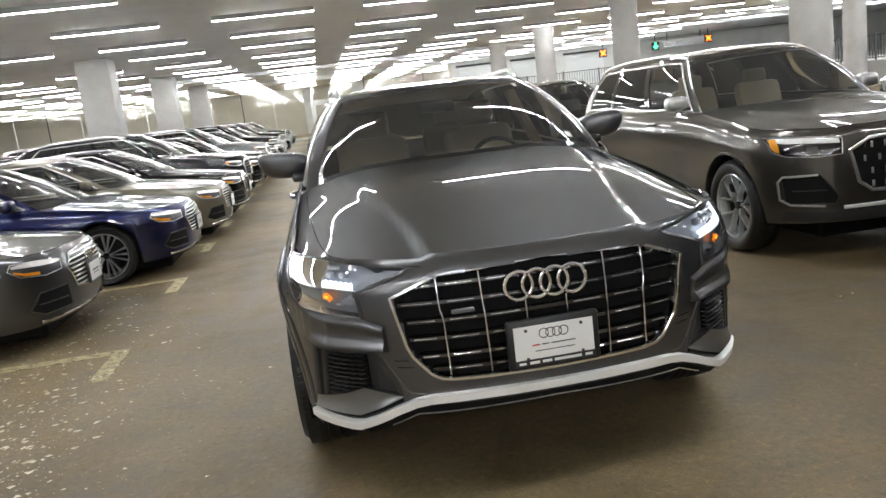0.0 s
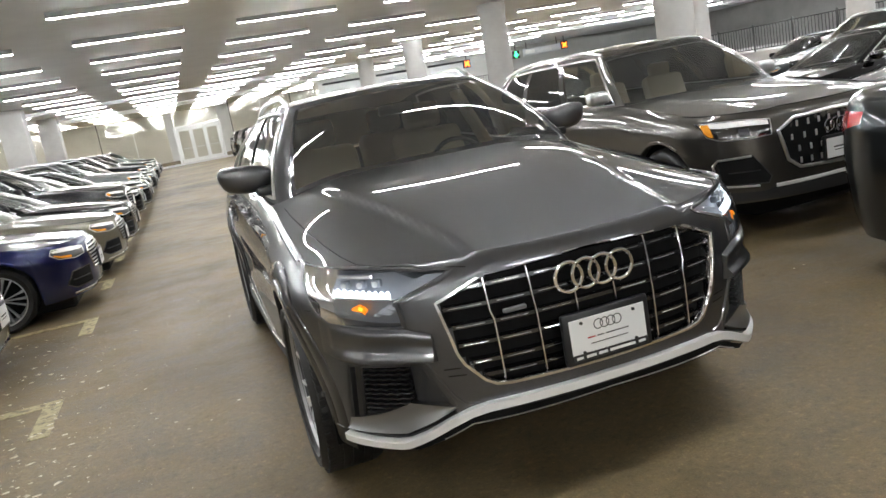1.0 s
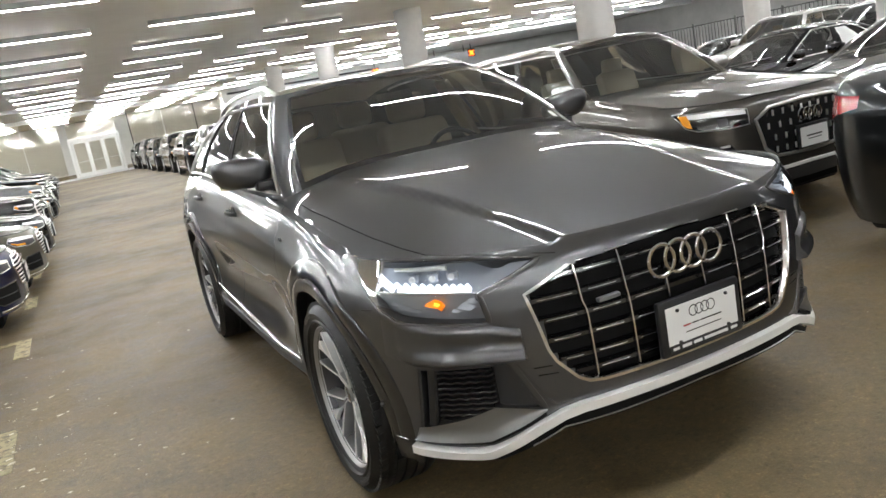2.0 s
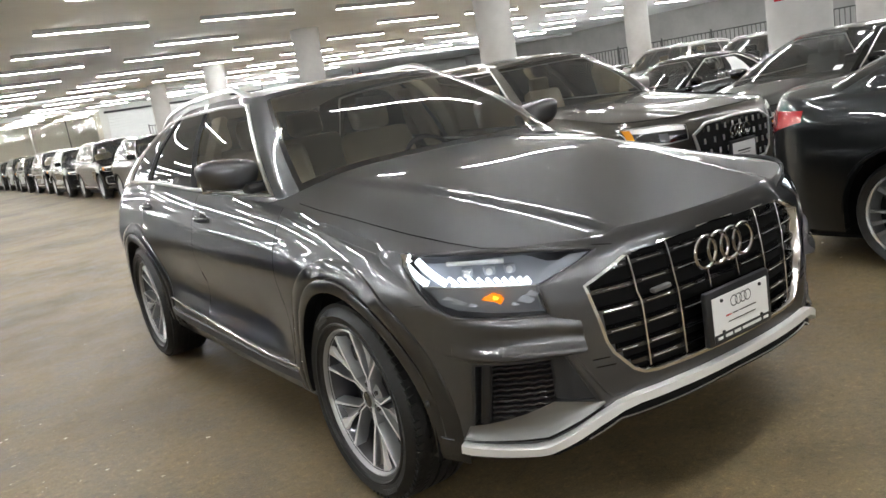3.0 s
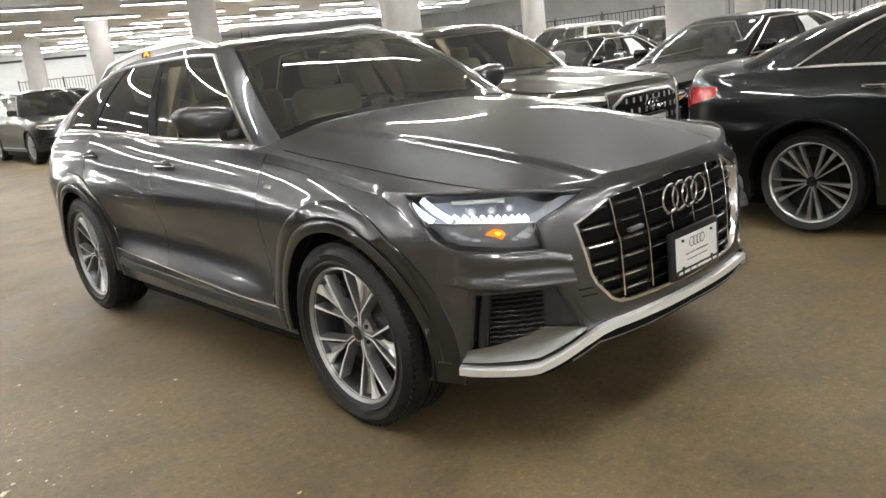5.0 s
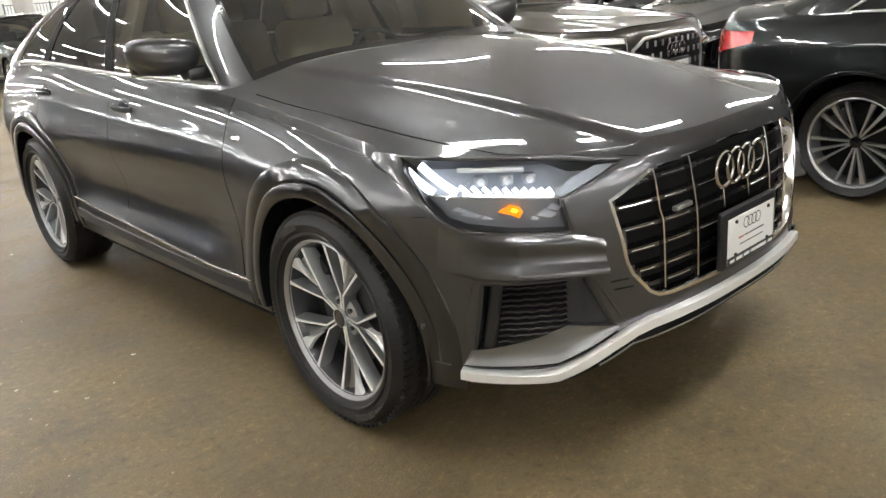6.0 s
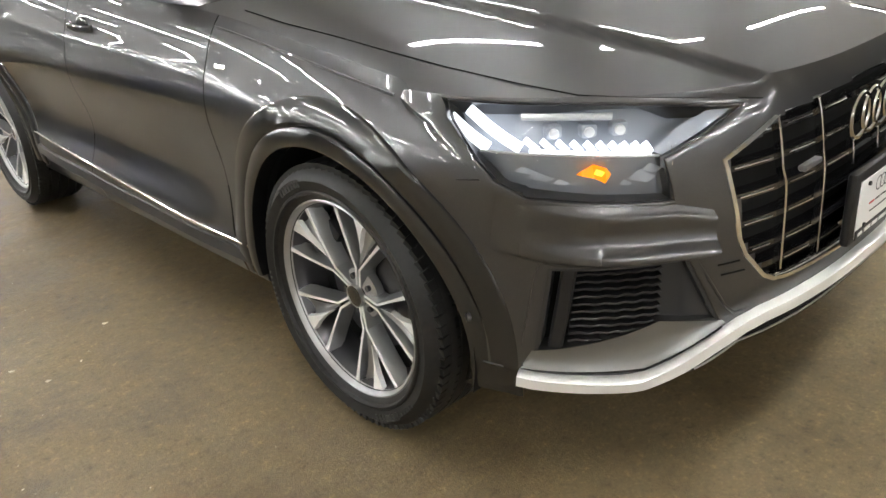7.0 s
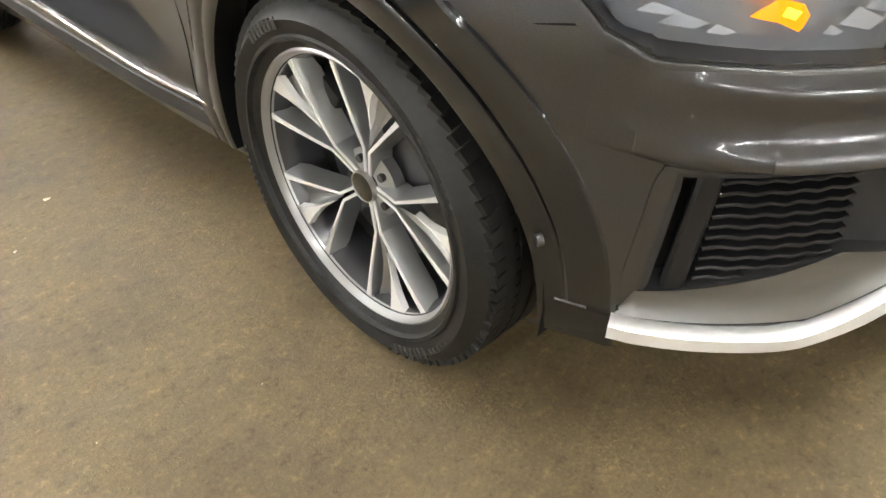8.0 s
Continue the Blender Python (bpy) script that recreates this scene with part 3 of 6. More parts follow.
def bottom(sh, kind, v):
    p = sh.p
    x, y, _ = sh.station(kind, v, 0.55)
    z = p["sill"] if kind == "s" else p["sill"] + p.get("chin", -0.02) * power(math.cos(v), p.get("chin_power", 0.6))
    for yw in (0.0, p["base"]):
        if abs(y - yw) <= p["arch"] + 0.0005:
            z = max(z, p["hub"] + math.sqrt(max(p["arch"] ** 2 - (y - yw) ** 2, 0)))
    return z


def build_body(sh, parent, colour, nf=16, gap=0.12, nr=8, levels=14, seams=(), holes=None, fine=False):
    """Lower body, bonnet, roof and cabin of a car as parts of parent."""
    p = sh.p
    half = stations(sh, nf, gap, nr, seams)
    rows = []
    for kind, v in half:
        xt, yt, top = sh.station(kind, v)
        lo = bottom(sh, kind, v)
        row = []
        for j in range(levels + 1):
            s = j / levels
            s = s + 0.18 * math.sin(math.pi * s) * s
            z = lo + (top - lo) * min(s, 1.0)
            q = (xt, yt, top) if j == levels else sh.station(kind, v, z)
            row.append(Vector(q))
        # turned-in lower lip
        a = row[0]
        row.insert(0, Vector((a.x * 0.9 if kind != "s" else a.x - 0.06, a.y, a.z + 0.004 if kind == "s" else a.z)))
        rows.append(row)
    full = [[Vector((-q.x, q.y, q.z)) for q in row] for row in rows[::-1]] + rows[1:]
    kinds = [k for k in half[::-1]] + half[1:]
    seam_cols = set()
    for i in range(len(kinds) - 1):
        a, b = kinds[i], kinds[i + 1]
        if a[0] == b[0] == "s" and abs(a[1] - b[1]) < 0.0075 and any(abs((a[1] + b[1]) / 2 - s) < 0.002 for s in seams):
            seam_cols.add(i)

    def keep(i, j):
        if i in seam_cols:
            return False
        if holes:
            c = (full[i][j] + full[i + 1][j] + full[i][j + 1] + full[i + 1][j + 1]) / 4
            return not holes(c)
        return True
    made = []
    # panels between the seams are parts of their own
    if seams:
        def zone(i):
            a = kinds[i]
            if a[0] == "f" or (a[0] == "s" and a[1] < seams[0]):
                return 0
            if a[0] == "r":
                return len(seams)
            return sum(a[1] > s for s in seams)
        names = p["zones"]
        centre = len(half) - 1
        for z in range(len(seams) + 1):
            for side in (0, 1):
                cols = [i for i in range(len(kinds) - 1) if zone(i if side else i + 1) == z and (i >= centre) == bool(side)]
                if not cols:
                    continue
                cs = set(cols)
                made.append(sheet(names[z], full, PAINT, parent, "", lambda i, j: i in cs and keep(i, j), sharp=50))
        sheet("door_gap", [[Vector((q.x - math.copysign(0.012, q.x), q.y, q.z)) for q in row] for row in full], MATT, parent, "", lambda i, j: i in seam_cols)
    else:
        made.append(sheet("body", full, PAINT, parent, "", keep, sharp=50))
    # bonnet and rear deck
    g = p["cabin"]
    fr = [k for k in half if k[0] == "f"] + [("f", math.pi / 2)]
    nb = 26 if fine else 12

    def cap(y_of, end_of):
        cols = []
        for side in (-1, 1):
            seq = fr if side > 0 else fr[:0:-1]
            for kind, v in seq:
                x, y, top = y_of(v)
                ye = end_of(v)
                col = []
                for b in range(nb + 1):
                    t = b / nb
                    yy = y + (ye - y) * t
                    xx = side * x * sh.top_width(yy) / max(sh.top_width(y), 1e-3)
                    col.append(Vector((xx, yy, sh.hood(xx, yy))))
                cols.append(col)
        return cols
    d0 = g["d0"]
    hood = cap(lambda v: sh.station("f", v), lambda v: g["f0"] + d0 + 0.04 - d0 * power(math.cos(v), 2 / 2.5) + 0.03)
    made.append(sheet("bonnet", hood, PAINT, parent, sharp=35 if fine else 50))
    deck = cap(lambda v: sh.station("r", v), lambda v: g["r0"] - g["e0"] - 0.06 + g["e0"] * power(math.cos(v), 2 / 2.5))
    made.append(sheet("boot_lid", deck, PAINT, parent, flip=True, sharp=50))
    # cabin
    levels_c = [0, 0.03, 0.07, 0.14, 0.3, 0.5, 0.7, 0.82, 0.88, 0.93, 1.0]
    ncf, ncs = (20, 40) if fine else (10, 20)
    chalf = [("f", math.pi / 2 * i / ncf) for i in range(ncf)] + [("s", i / ncs) for i in range(ncs + 1)] + [("r", math.pi / 2 * (ncf - i) / ncf) for i in range(1, ncf + 1)]
    crow = [[sh.cabin_point(k, v, s) for s in levels_c] for k, v in chalf]
    cfull = [[Vector((-q.x, q.y, q.z)) for q in row] for row in crow[::-1]] + crow[1:]
    ckind = chalf[::-1] + chalf[1:]
    wsf = g.get("screen", 0.70)
    win = g["windows"]

    def region(i, j):
        a, b = ckind[i], ckind[i + 1]
        lo, hi = levels_c[j], levels_c[j + 1]
        v = (a[1] + b[1]) / 2
        kind = a[0] if a[0] == b[0] else "s" if "s" in (a[0], b[0]) and "r" not in (a[0], b[0]) else "r"
        if a[0] != b[0]:
            return "frame"
        if kind == "f" and v < math.pi / 2 * wsf and lo >= 0.0 and hi <= 0.93:
            return "band" if fine and (hi <= 0.071 or v > math.pi / 2 * (wsf - 0.06)) else "windscreen"
        if kind == "r" and v < math.pi / 2 * 0.72 and lo >= 0.03 and hi <= 0.88:
            return "rear_window"
        if kind == "s" and lo >= 0.07 and hi <= 0.88:
            for n, (v0, v1) in enumerate(win):
                if v0 <= v <= v1:
                    return ("window", n)
        return "frame"
    mid = len(chalf) - 1
    made.append(sheet("cabin_frame", cfull, PAINT, parent, "", lambda i, j: region(i, j) == "frame", sharp=50))
    sheet("windscreen", cfull, GLASS, parent, "", lambda i, j: region(i, j) == "windscreen")
    if fine:
        sheet("screen_band", cfull, PIANO, parent, "black border of the windscreen", lambda i, j: region(i, j) == "band")
    sheet("rear_window", cfull, TINT, parent, "", lambda i, j: region(i, j) == "rear_window")
    for n in range(len(win)):
        for side in (0, 1):
            sheet("side_window", cfull, GLASS if n == 0 else TINT, parent, "", lambda i, j: region(i, j) == ("window", n) and (i >= mid) == bool(side))
    # roof
    rcols = []
    fr2 = [math.pi / 2 * i / ncf for i in range(ncf + 1)]
    f1, r1, w1, d1, e1 = sh.glass(1.0)
    for side in (-1, 1):
        for v in (fr2 if side > 0 else fr2[:0:-1]):
            a = power(math.sin(v), 2 / 3.6)
            y0, y1 = f1 + d1 - d1 * power(math.cos(v), 2 / 2.5), r1 - e1 + e1 * power(math.cos(v), 2 / 2.5)
            col = []
            for b in range(19):
                t = b / 18
                yy = y0 + (y1 - y0) * t
                u = min(max((yy - f1 - d1) / max(r1 - e1 - f1 - d1, 0.01), 0), 1)
                ww = w1 + g.get("belly", 0.02) * math.sin(math.pi * u)
                xx = side * a * ww
                col.append(Vector((xx, yy, sh.roof(xx, yy))))
            rcols.append(col)
    made.append(sheet("roof", rcols, PAINT, parent, flip=False, sharp=50))
    # floor pan, wheel wells
    pan = box_bm(0, (sh.nose(0.5) + sh.tail(0.5)) / 2, p["sill"] - 0.02, 1.24, (sh.tail(0.5) - sh.nose(0.5)) * p.get("pan", 0.9), 0.2, 0.03, 1)
    box_bm(0, p["base"] / 2, p["sill"] - 0.02, 1.72, p["base"] - 2 * p["arch"] - 0.1, 0.2, 0.03, 1, None, pan)
    box_bm(0, sh.nose(0.5) + 0.44, p["sill"] + 0.06, 1.25, 0.3, 0.12, 0.03, 1, None, pan)
    part("underbody", pan, MATT, parent)
    for yw in (0.0, p["base"]):
        for sgn in (-1, 1):
            grid = []
            for k in range(25):
                a = math.pi * (k / 24 * 1.16 - 0.08)
                r = p["arch"] + 0.012
                q = (yw + r * math.cos(a), p["hub"] + r * math.sin(a))
                grid.append([Vector((sgn * (sh.low(0.6) - 0.028), *q)), Vector((sgn * 0.5, *q))])
            sheet("wheel_well", grid, MATT, parent)
            bm = bmesh.new()
            vs = [bm.verts.new((sgn * 0.5, g_[1].y, g_[1].z)) for g_ in grid]
            bm.faces.new(vs)
            part("well_wall", bm, MATT, parent)
    for ob in made:
        ob.color = (*colour, 1)
    return {"full": full, "kinds": kinds, "cabin": cfull, "ckind": ckind, "levels": levels_c, "half": half, "hood": hood, "crow": crow, "chalf": chalf}


def colour_parts(root, colour):
    for o in root.children_recursive:
        if o.type == "MESH" and o.data.materials and o.data.materials[0] == PAINT:
            o.color = (*colour, 1)


def spoke_wheel(parent, at, sign, radius, rim_r, width, spokes, dark, fine=False, turn=0.0):
    """Tyre and alloy wheel as one part with its pieces; sign: -1 faces -X."""
    hub = new("wheel")
    hub.parent = parent
    hub.matrix_basis = Matrix.Translation(at) @ Matrix.Diagonal((-sign, 1, 1, 1)) @ pose(0, 0, 0, turn, 0, 0)
    # built facing -X
    n = 72 if fine else 32
    h = width / 2
    sr = rim_r + 0.012
    prof = [(sr - 0.02, -h + 0.03), (sr, -h + 0.012), (sr + 0.02, -h + 0.002), (sr + (radius - sr) * 0.55, -h - 0.008), (radius - 0.03, -h + 0.006), (radius - 0.012, -h + 0.022), (radius - 0.002, -h + 0.045)]
    grooves = (-0.55, -0.2, 0.2, 0.55) if fine else (-0.3, 0.3)
    for gx in grooves:
        c = gx * (h - 0.02)
        prof += [(radius, c - 0.007), (radius - 0.009, c - 0.005), (radius - 0.009, c + 0.005), (radius, c + 0.007)]
    prof += [(radius - 0.002, h - 0.045), (radius - 0.012, h - 0.022), (radius - 0.03, h - 0.006), (sr + 0.02, h), (sr - 0.02, h - 0.03)]
    lathe("tyre", prof, RUBBER, hub, n=n, sharp=50)
    if fine:
        # tread sipes on the shoulder
        bm = bmesh.new()
        for k in range(84):
            a = 2 * math.pi * k / 84
            m = Matrix.Rotation(a, 4, "X") @ Matrix.Translation((-h + 0.05, 0, radius - 0.0103)) @ Matrix.Rotation(0.2, 4, "Z")
            bmesh.ops.create_cube(bm, size=1, matrix=m @ Matrix.Diagonal((0.064, 0.0245, 0.016, 1)))
        part("tread_block", bm, RUBBER, hub)
    lathe("rim", [(rim_r + 0.008, -h + 0.024), (rim_r + 0.01, -h + 0.016), (rim_r + 0.004, -h + 0.013), (rim_r - 0.003, -h + 0.018), (rim_r - 0.008, -h + 0.036)] + ([] if fine else [(rim_r - 0.03, 0.04)]),
          RIMGREY if fine else SILVER, hub, n=n)
    if fine:
        # barrel is silver; its dark colour stands for shade behind the spokes
        lathe("barrel", [(rim_r - 0.008, -h + 0.036), (rim_r - 0.018, -h + 0.06), (rim_r - 0.03, 0.03), (rim_r - 0.02, h - 0.02)], DARKRIM, hub, n=n)
        # raised marks on the side wall
        rm = sr + (radius - sr) * 0.5
        for a0, count, wide, tall in () if sign > 0 else ((-128, 7, 0.011, 0.022), (-150, 5, 0.008, 0.012), (52, 7, 0.011, 0.022), (140, 9, 0.009, 0.01), (-20, 9, 0.008, 0.008)):
            for k in range(count):
                t = radians(a0 - k * 2.9)
                bar = box_bm(-h - 0.0062, rm * math.cos(t), rm * math.sin(t), 0.003, wide, tall, 0, 1, Matrix.Rotation(t - math.pi / 2, 3, "X"))
                part("tyre_mark", bar, RAISED, hub)
        lathe("rim_guard", [(sr + 0.012, -h + 0.006), (sr + 0.016, -h - 0.005), (sr + 0.022, -h - 0.005), (sr + 0.026, -h + 0.0)], RUBBER, hub, n=n)
    # disc coloured near black so that the gaps between spokes look shaded
    lathe("disc", [(0.02, -0.03), (rim_r * 0.62, -0.03), (rim_r * 0.62, -0.012), (0.02, -0.012)], DARKRIM if fine else MATT, hub, n=32)
    a = 0.35
    bm = box_bm(-0.03, rim_r * 0.66 * math.cos(a), rim_r * 0.66 * math.sin(a), 0.07, 0.075, 0.16, 0.015, 2, Matrix.Rotation(a, 3, "X"))
    part("caliper", bm, BLACK, hub)
    part("well_cover", cylinder_bm((-0.005, 0, 0), (1, 0, 0), rim_r - 0.032, 0.01, 32), MATT, hub)
    face = -h + 0.03
    arms = [(-9.0, 0.006, 0.0085, 0.012, 0.0), (9.0, 0.006, 0.0085, 0.012, 0.0), (27.0, 0.005, 0.0065, 0.008, 0.0)]
    toe = (-5.0, 5.0, 27.0)
    if dark == "y":
        # stems of paired ribs that split into a V, with deep sloping flanks
        for k in range(spokes):
            base = 2 * math.pi * k / spokes + math.pi / 2
            unit = [[], []]
            for side in (-1, 1):
                pts = []
                for r, deg, ridge, inner, outer in ((0.030, 12.0, 0.0042, 0.006, 0.010), (0.1, 4.6, 0.0036, 0.006, 0.011), (0.118, 6.0, 0.0038, 0.007, 0.011), (0.15, 8.5, 0.004, 0.008, 0.012), (0.2, 13.5, 0.0044, 0.0095, 0.013), (0.245, 18.0, 0.0058, 0.011, 0.015), (rim_r - 0.004, 20.5, 0.0085, 0.014, 0.018)):
                    t = base + side * radians(deg)
                    c = Vector((r * math.cos(t), r * math.sin(t)))
                    if r > 0.11:
                        # straight arm from the end of the stem to the rim
                        e = base + side * radians(20.5)
                        tip = Vector(((rim_r - 0.004) * math.cos(e), (rim_r - 0.004) * math.sin(e)))
                        c = stem.lerp(tip, (r - 0.1) / (rim_r - 0.104))
                    elif r > 0.07:
                        stem = c
                    pts.append((c, r, ridge, inner, outer))
                top, wall = [], []
                for i, (c, r, ridge, inner, outer) in enumerate(pts):
                    way = (pts[min(i + 1, 6)][0] - pts[max(i - 1, 0)][0]).normalized()
                    across = Vector((-way.y, way.x)) * side
                    depth = face + 0.034 * (1 - r / rim_r) ** 1.4
                    back = 0.05 if r < 0.25 else 0.035
                    wall.append([(depth + d, *(c + across * q)) for q, d in ((-inner, back), (-ridge, 0.003), (ridge, 0.003), (ridge + (outer - ridge) * 0.4, 0.014), (outer, back))])
                    top.append([(depth + d, *(c + across * q)) for q, d in ((-ridge, 0.004), (-ridge * 0.8, 0.0), (ridge * 0.8, 0.0), (ridge, 0.004))])
                for n_, (rows, name, mat) in enumerate(((wall, "spoke", SPOKE), (top, "spoke_face", BRIGHT))):
                    m = len(rows[0])
                    verts = [q for row in rows for q in row]
                    faces = [(i * m + q, i * m + (q + 1) % m, (i + 1) * m + (q + 1) % m, (i + 1) * m + q) for i in range(6) for q in range(m)]
                    faces += [tuple(range(m)), tuple(range(6 * m, 7 * m))]
                    if fine:
                        mesh_part(name, verts, faces, mat, hub, sharp=14)
                    elif n_ == 0:
                        o = len(unit[0])
                        unit[0] += verts
                        unit[1] += [tuple(q + o for q in f) for f in faces]
            if not fine:
                mesh_part("spoke", unit[0], unit[1], SILVER, hub, sharp=14)
                continue
            # hollow web between the two arms, and the short polished stub at its middle
            rows = []
            for r, wide, d in ((0.105, 3.0, 0.012), (0.14, 6.0, 0.02), (0.18, 9.5, 0.03), (0.225, 13.0, 0.034), (rim_r - 0.006, 17.0, 0.03)):
                dish = 0.034 * (1 - r / rim_r) ** 1.4
                rows.append([Vector((face + dish + d * (0.55 + 0.45 * math.sin(math.pi * abs(w))), r * math.cos(base + radians(wide * w)), r * math.sin(base + radians(wide * w)))) for w in (0.0, 0.2, 0.4, 0.6, 0.8, 1.0)])
            sheet("spoke_web", rows, SPOKE, hub, sharp=25)
            stub = []
            for r, wide, d in ((0.15, 0.25, 0.012), (0.2, 0.6, 0.008), (0.235, 2.2, 0.005), (rim_r - 0.004, 5.0, 0.001)):
                dish = 0.034 * (1 - r / rim_r) ** 1.4
                stub.append([Vector((face + dish + d + e, r * math.cos(base + radians(w)), r * math.sin(base + radians(w)))) for w, e in ((-wide - 0.8, 0.014), (-wide, 0.0), (wide, 0.0), (wide + 0.8, 0.014))])
            sheet("spoke_stub", stub, BRIGHT, hub, sharp=14)
    for k in range(spokes if dark != "y" else 0):
        unit_v, unit_f = [], []
        for (deg, w0, w1, w2, twist), start in zip(arms, toe):
            t0 = 2 * math.pi * k / spokes + math.pi / 2 + radians(start)
            t1 = 2 * math.pi * k / spokes + math.pi / 2 + radians(deg)
            a0, a1 = Vector((math.cos(t0), math.sin(t0))) * 0.036, Vector((math.cos(t1), math.sin(t1))) * (rim_r - 0.012)
            way = (a1 - a0).normalized()
            across = Vector((-way.y, way.x))
            o = len(unit_v)
            for f, w in ((0.0, w0), (0.3, w0 * 0.9), (0.65, w1), (0.88, w2), (1.0, w2 * 1.25)):
                c = a0.lerp(a1, f)
                dish = 0.028 * (1 - f) ** 1.5
                for q, back in ((-1, 0), (1, 0), (0.8, 1), (-0.8, 1)):
                    e = c + across * (w * q)
                    unit_v.append((face + dish + back * (0.042 if f < 0.9 else 0.03), e.x, e.y))
            for m in range(4):
                for q in range(4):
                    z = (q + 1) % 4
                    unit_f.append((o + m * 4 + q, o + m * 4 + z, o + (m + 1) * 4 + z, o + (m + 1) * 4 + q))
            unit_f += [(o, o + 1, o + 2, o + 3), (o + 16, o + 17, o + 18, o + 19)]
        mesh_part("spoke", unit_v, unit_f, SILVER, hub, sharp=25)
    if fine:
        lathe("hub_plate", [(0.03, face + 0.034), (0.05, face + 0.036), (0.074, face + 0.046), (0.076, face + 0.07)], SPOKE, hub, n=40)
        lathe("cap_ring", [(0.031, face + 0.022), (0.032, face + 0.018), (0.0335, face + 0.018), (0.035, face + 0.03)], SATIN, hub, n=32)
    part("hub_cap", cylinder_bm((face + 0.034, 0, 0), (1, 0, 0), 0.034, 0.03, 24, 0.004), PIANO, hub)
    for k in range(5 if fine else 0):
        th = 2 * math.pi * (k + 0.5) / 5 + math.pi / 2
        part("bolt", cylinder_bm((face + 0.046, 0.055 * math.cos(th), 0.055 * math.sin(th)), (1, 0, 0), 0.009, 0.03, 8), DARKRIM, hub)
    return hub


def rings(parent, centre, r, tube, out, mat, name="badge_ring", tilt=0.0):
    for k in range(4):
        n, c = 28, 6
        verts, faces = [], []
        for i in range(n):
            a = 2 * math.pi * i / n
            for j in range(c):
                b = 2 * math.pi * j / c
                rr = r + tube * math.cos(b)
                verts.append((centre[0] + (k - 1.5) * r * 1.28 + rr * math.cos(a), centre[1] + 0.7 * tube * math.sin(b) - out * 0 + tilt * rr * math.sin(a), centre[2] + rr * math.sin(a)))
        for i in range(n):
            for j in range(c):
                faces.append((i * c + j, ((i + 1) % n) * c + j, ((i + 1) % n) * c + (j + 1) % c, i * c + (j + 1) % c))
        mesh_part(name, verts, faces, mat, parent)


# ---- pieces shared by the car fronts ----
def inside(poly, x, z):
    hit = False
    n = len(poly)
    for i in range(n):
        (x0, z0), (x1, z1) = poly[i], poly[(i + 1) % n]
        if (z0 > z) != (z1 > z) and x < x0 + (z - z0) * (x1 - x0) / (z1 - z0):
            hit = not hit
    return hit


def shrunk(poly, k):
    cx, cz = sum(p[0] for p in poly) / len(poly), sum(p[1] for p in poly) / len(poly)
    return [(cx + (x - cx) * k, cz + (z - cz) * k) for x, z in poly]


def span(poly, x):
    """Lowest and highest z of a polygon at x."""
    zs = []
    n = len(poly)
    for i in range(n):
        (x0, z0), (x1, z1) = poly[i], poly[(i + 1) % n]
        if min(x0, x1) <= x <= max(x0, x1) and abs(x1 - x0) > 1e-6:
            zs.append(z0 + (z1 - z0) * (x - x0) / (x1 - x0))
    return (min(zs), max(zs)) if zs else (0, 0)


def polygon_patch(name, sh, poly, out, mat, parent, label="", nx=24, nz=8, sign=1, crowd=1.0):
    """A curved panel that fills a polygon of the front, moved outwards by out (a number or a function of the two fractions)."""
    x0, x1 = min(p[0] for p in poly), max(p[0] for p in poly)
    xs = sorted({p[0] for p in poly} | {x0 + (x1 - x0) * (1 - (1 - i / nx) ** crowd) for i in range(nx + 1)})
    grid = []
    for i, x in enumerate(xs):
        e = 1e-4 if i == 0 else (-1e-4 if i == len(xs) - 1 else 0)
        lo, hi = span(poly, x + e)
        u = i / (len(xs) - 1)
        col = []
        for j in range(nz + 1):
            z = lo + (hi - lo) * j / nz
            o = out(u, j / nz) if callable(out) else out
            q = sh.front(x, z, o)
            col.append(Vector((sign * q.x, q.y, q.z)))
        grid.append(col)
    return sheet(name, grid, mat, parent, label, sharp=30)


def edge_path(sh, pts, out, step=0.03, closed=False, sign=1):
    path, ups = [], []
    n = len(pts)
    for i in range(n if closed else n - 1):
        a, b = Vector((*pts[i], 0)), Vector((*pts[(i + 1) % n], 0))
        k = max(1, int((b - a).length / step))
        for j in range(k):
            path.append(a.lerp(b, j / k))
    if not closed:
        path.append(Vector((*pts[-1], 0)))
    res = []
    for p in path:
        q, r = sh.front(p.x, p.y, out), sh.front(p.x, p.y, out + 0.01)
        d = (r - q).normalized()
        res.append(Vector((sign * q.x, q.y, q.z)))
        ups.append(Vector((sign * d.x, d.y, d.z)))
    return res, ups


def front_bar(name, sh, pts, out, profile, mat, parent, label="", closed=False, sign=1, step=0.03):
    path, ups = edge_path(sh, pts, out, step, closed, sign)
    return sweep(name, path, profile, mat, parent, label, ups, closed)


def mirrored(half):
    return half + [(-x, z) for x, z in half[::-1] if x > 1e-6]


def text_bars(parent, y, rows, mat, name="print_bar"):
    for x0, x1, z, h in rows:
        part(name, box_bm((x0 + x1) / 2, y, z, x1 - x0, 0.0015, h), mat, parent)


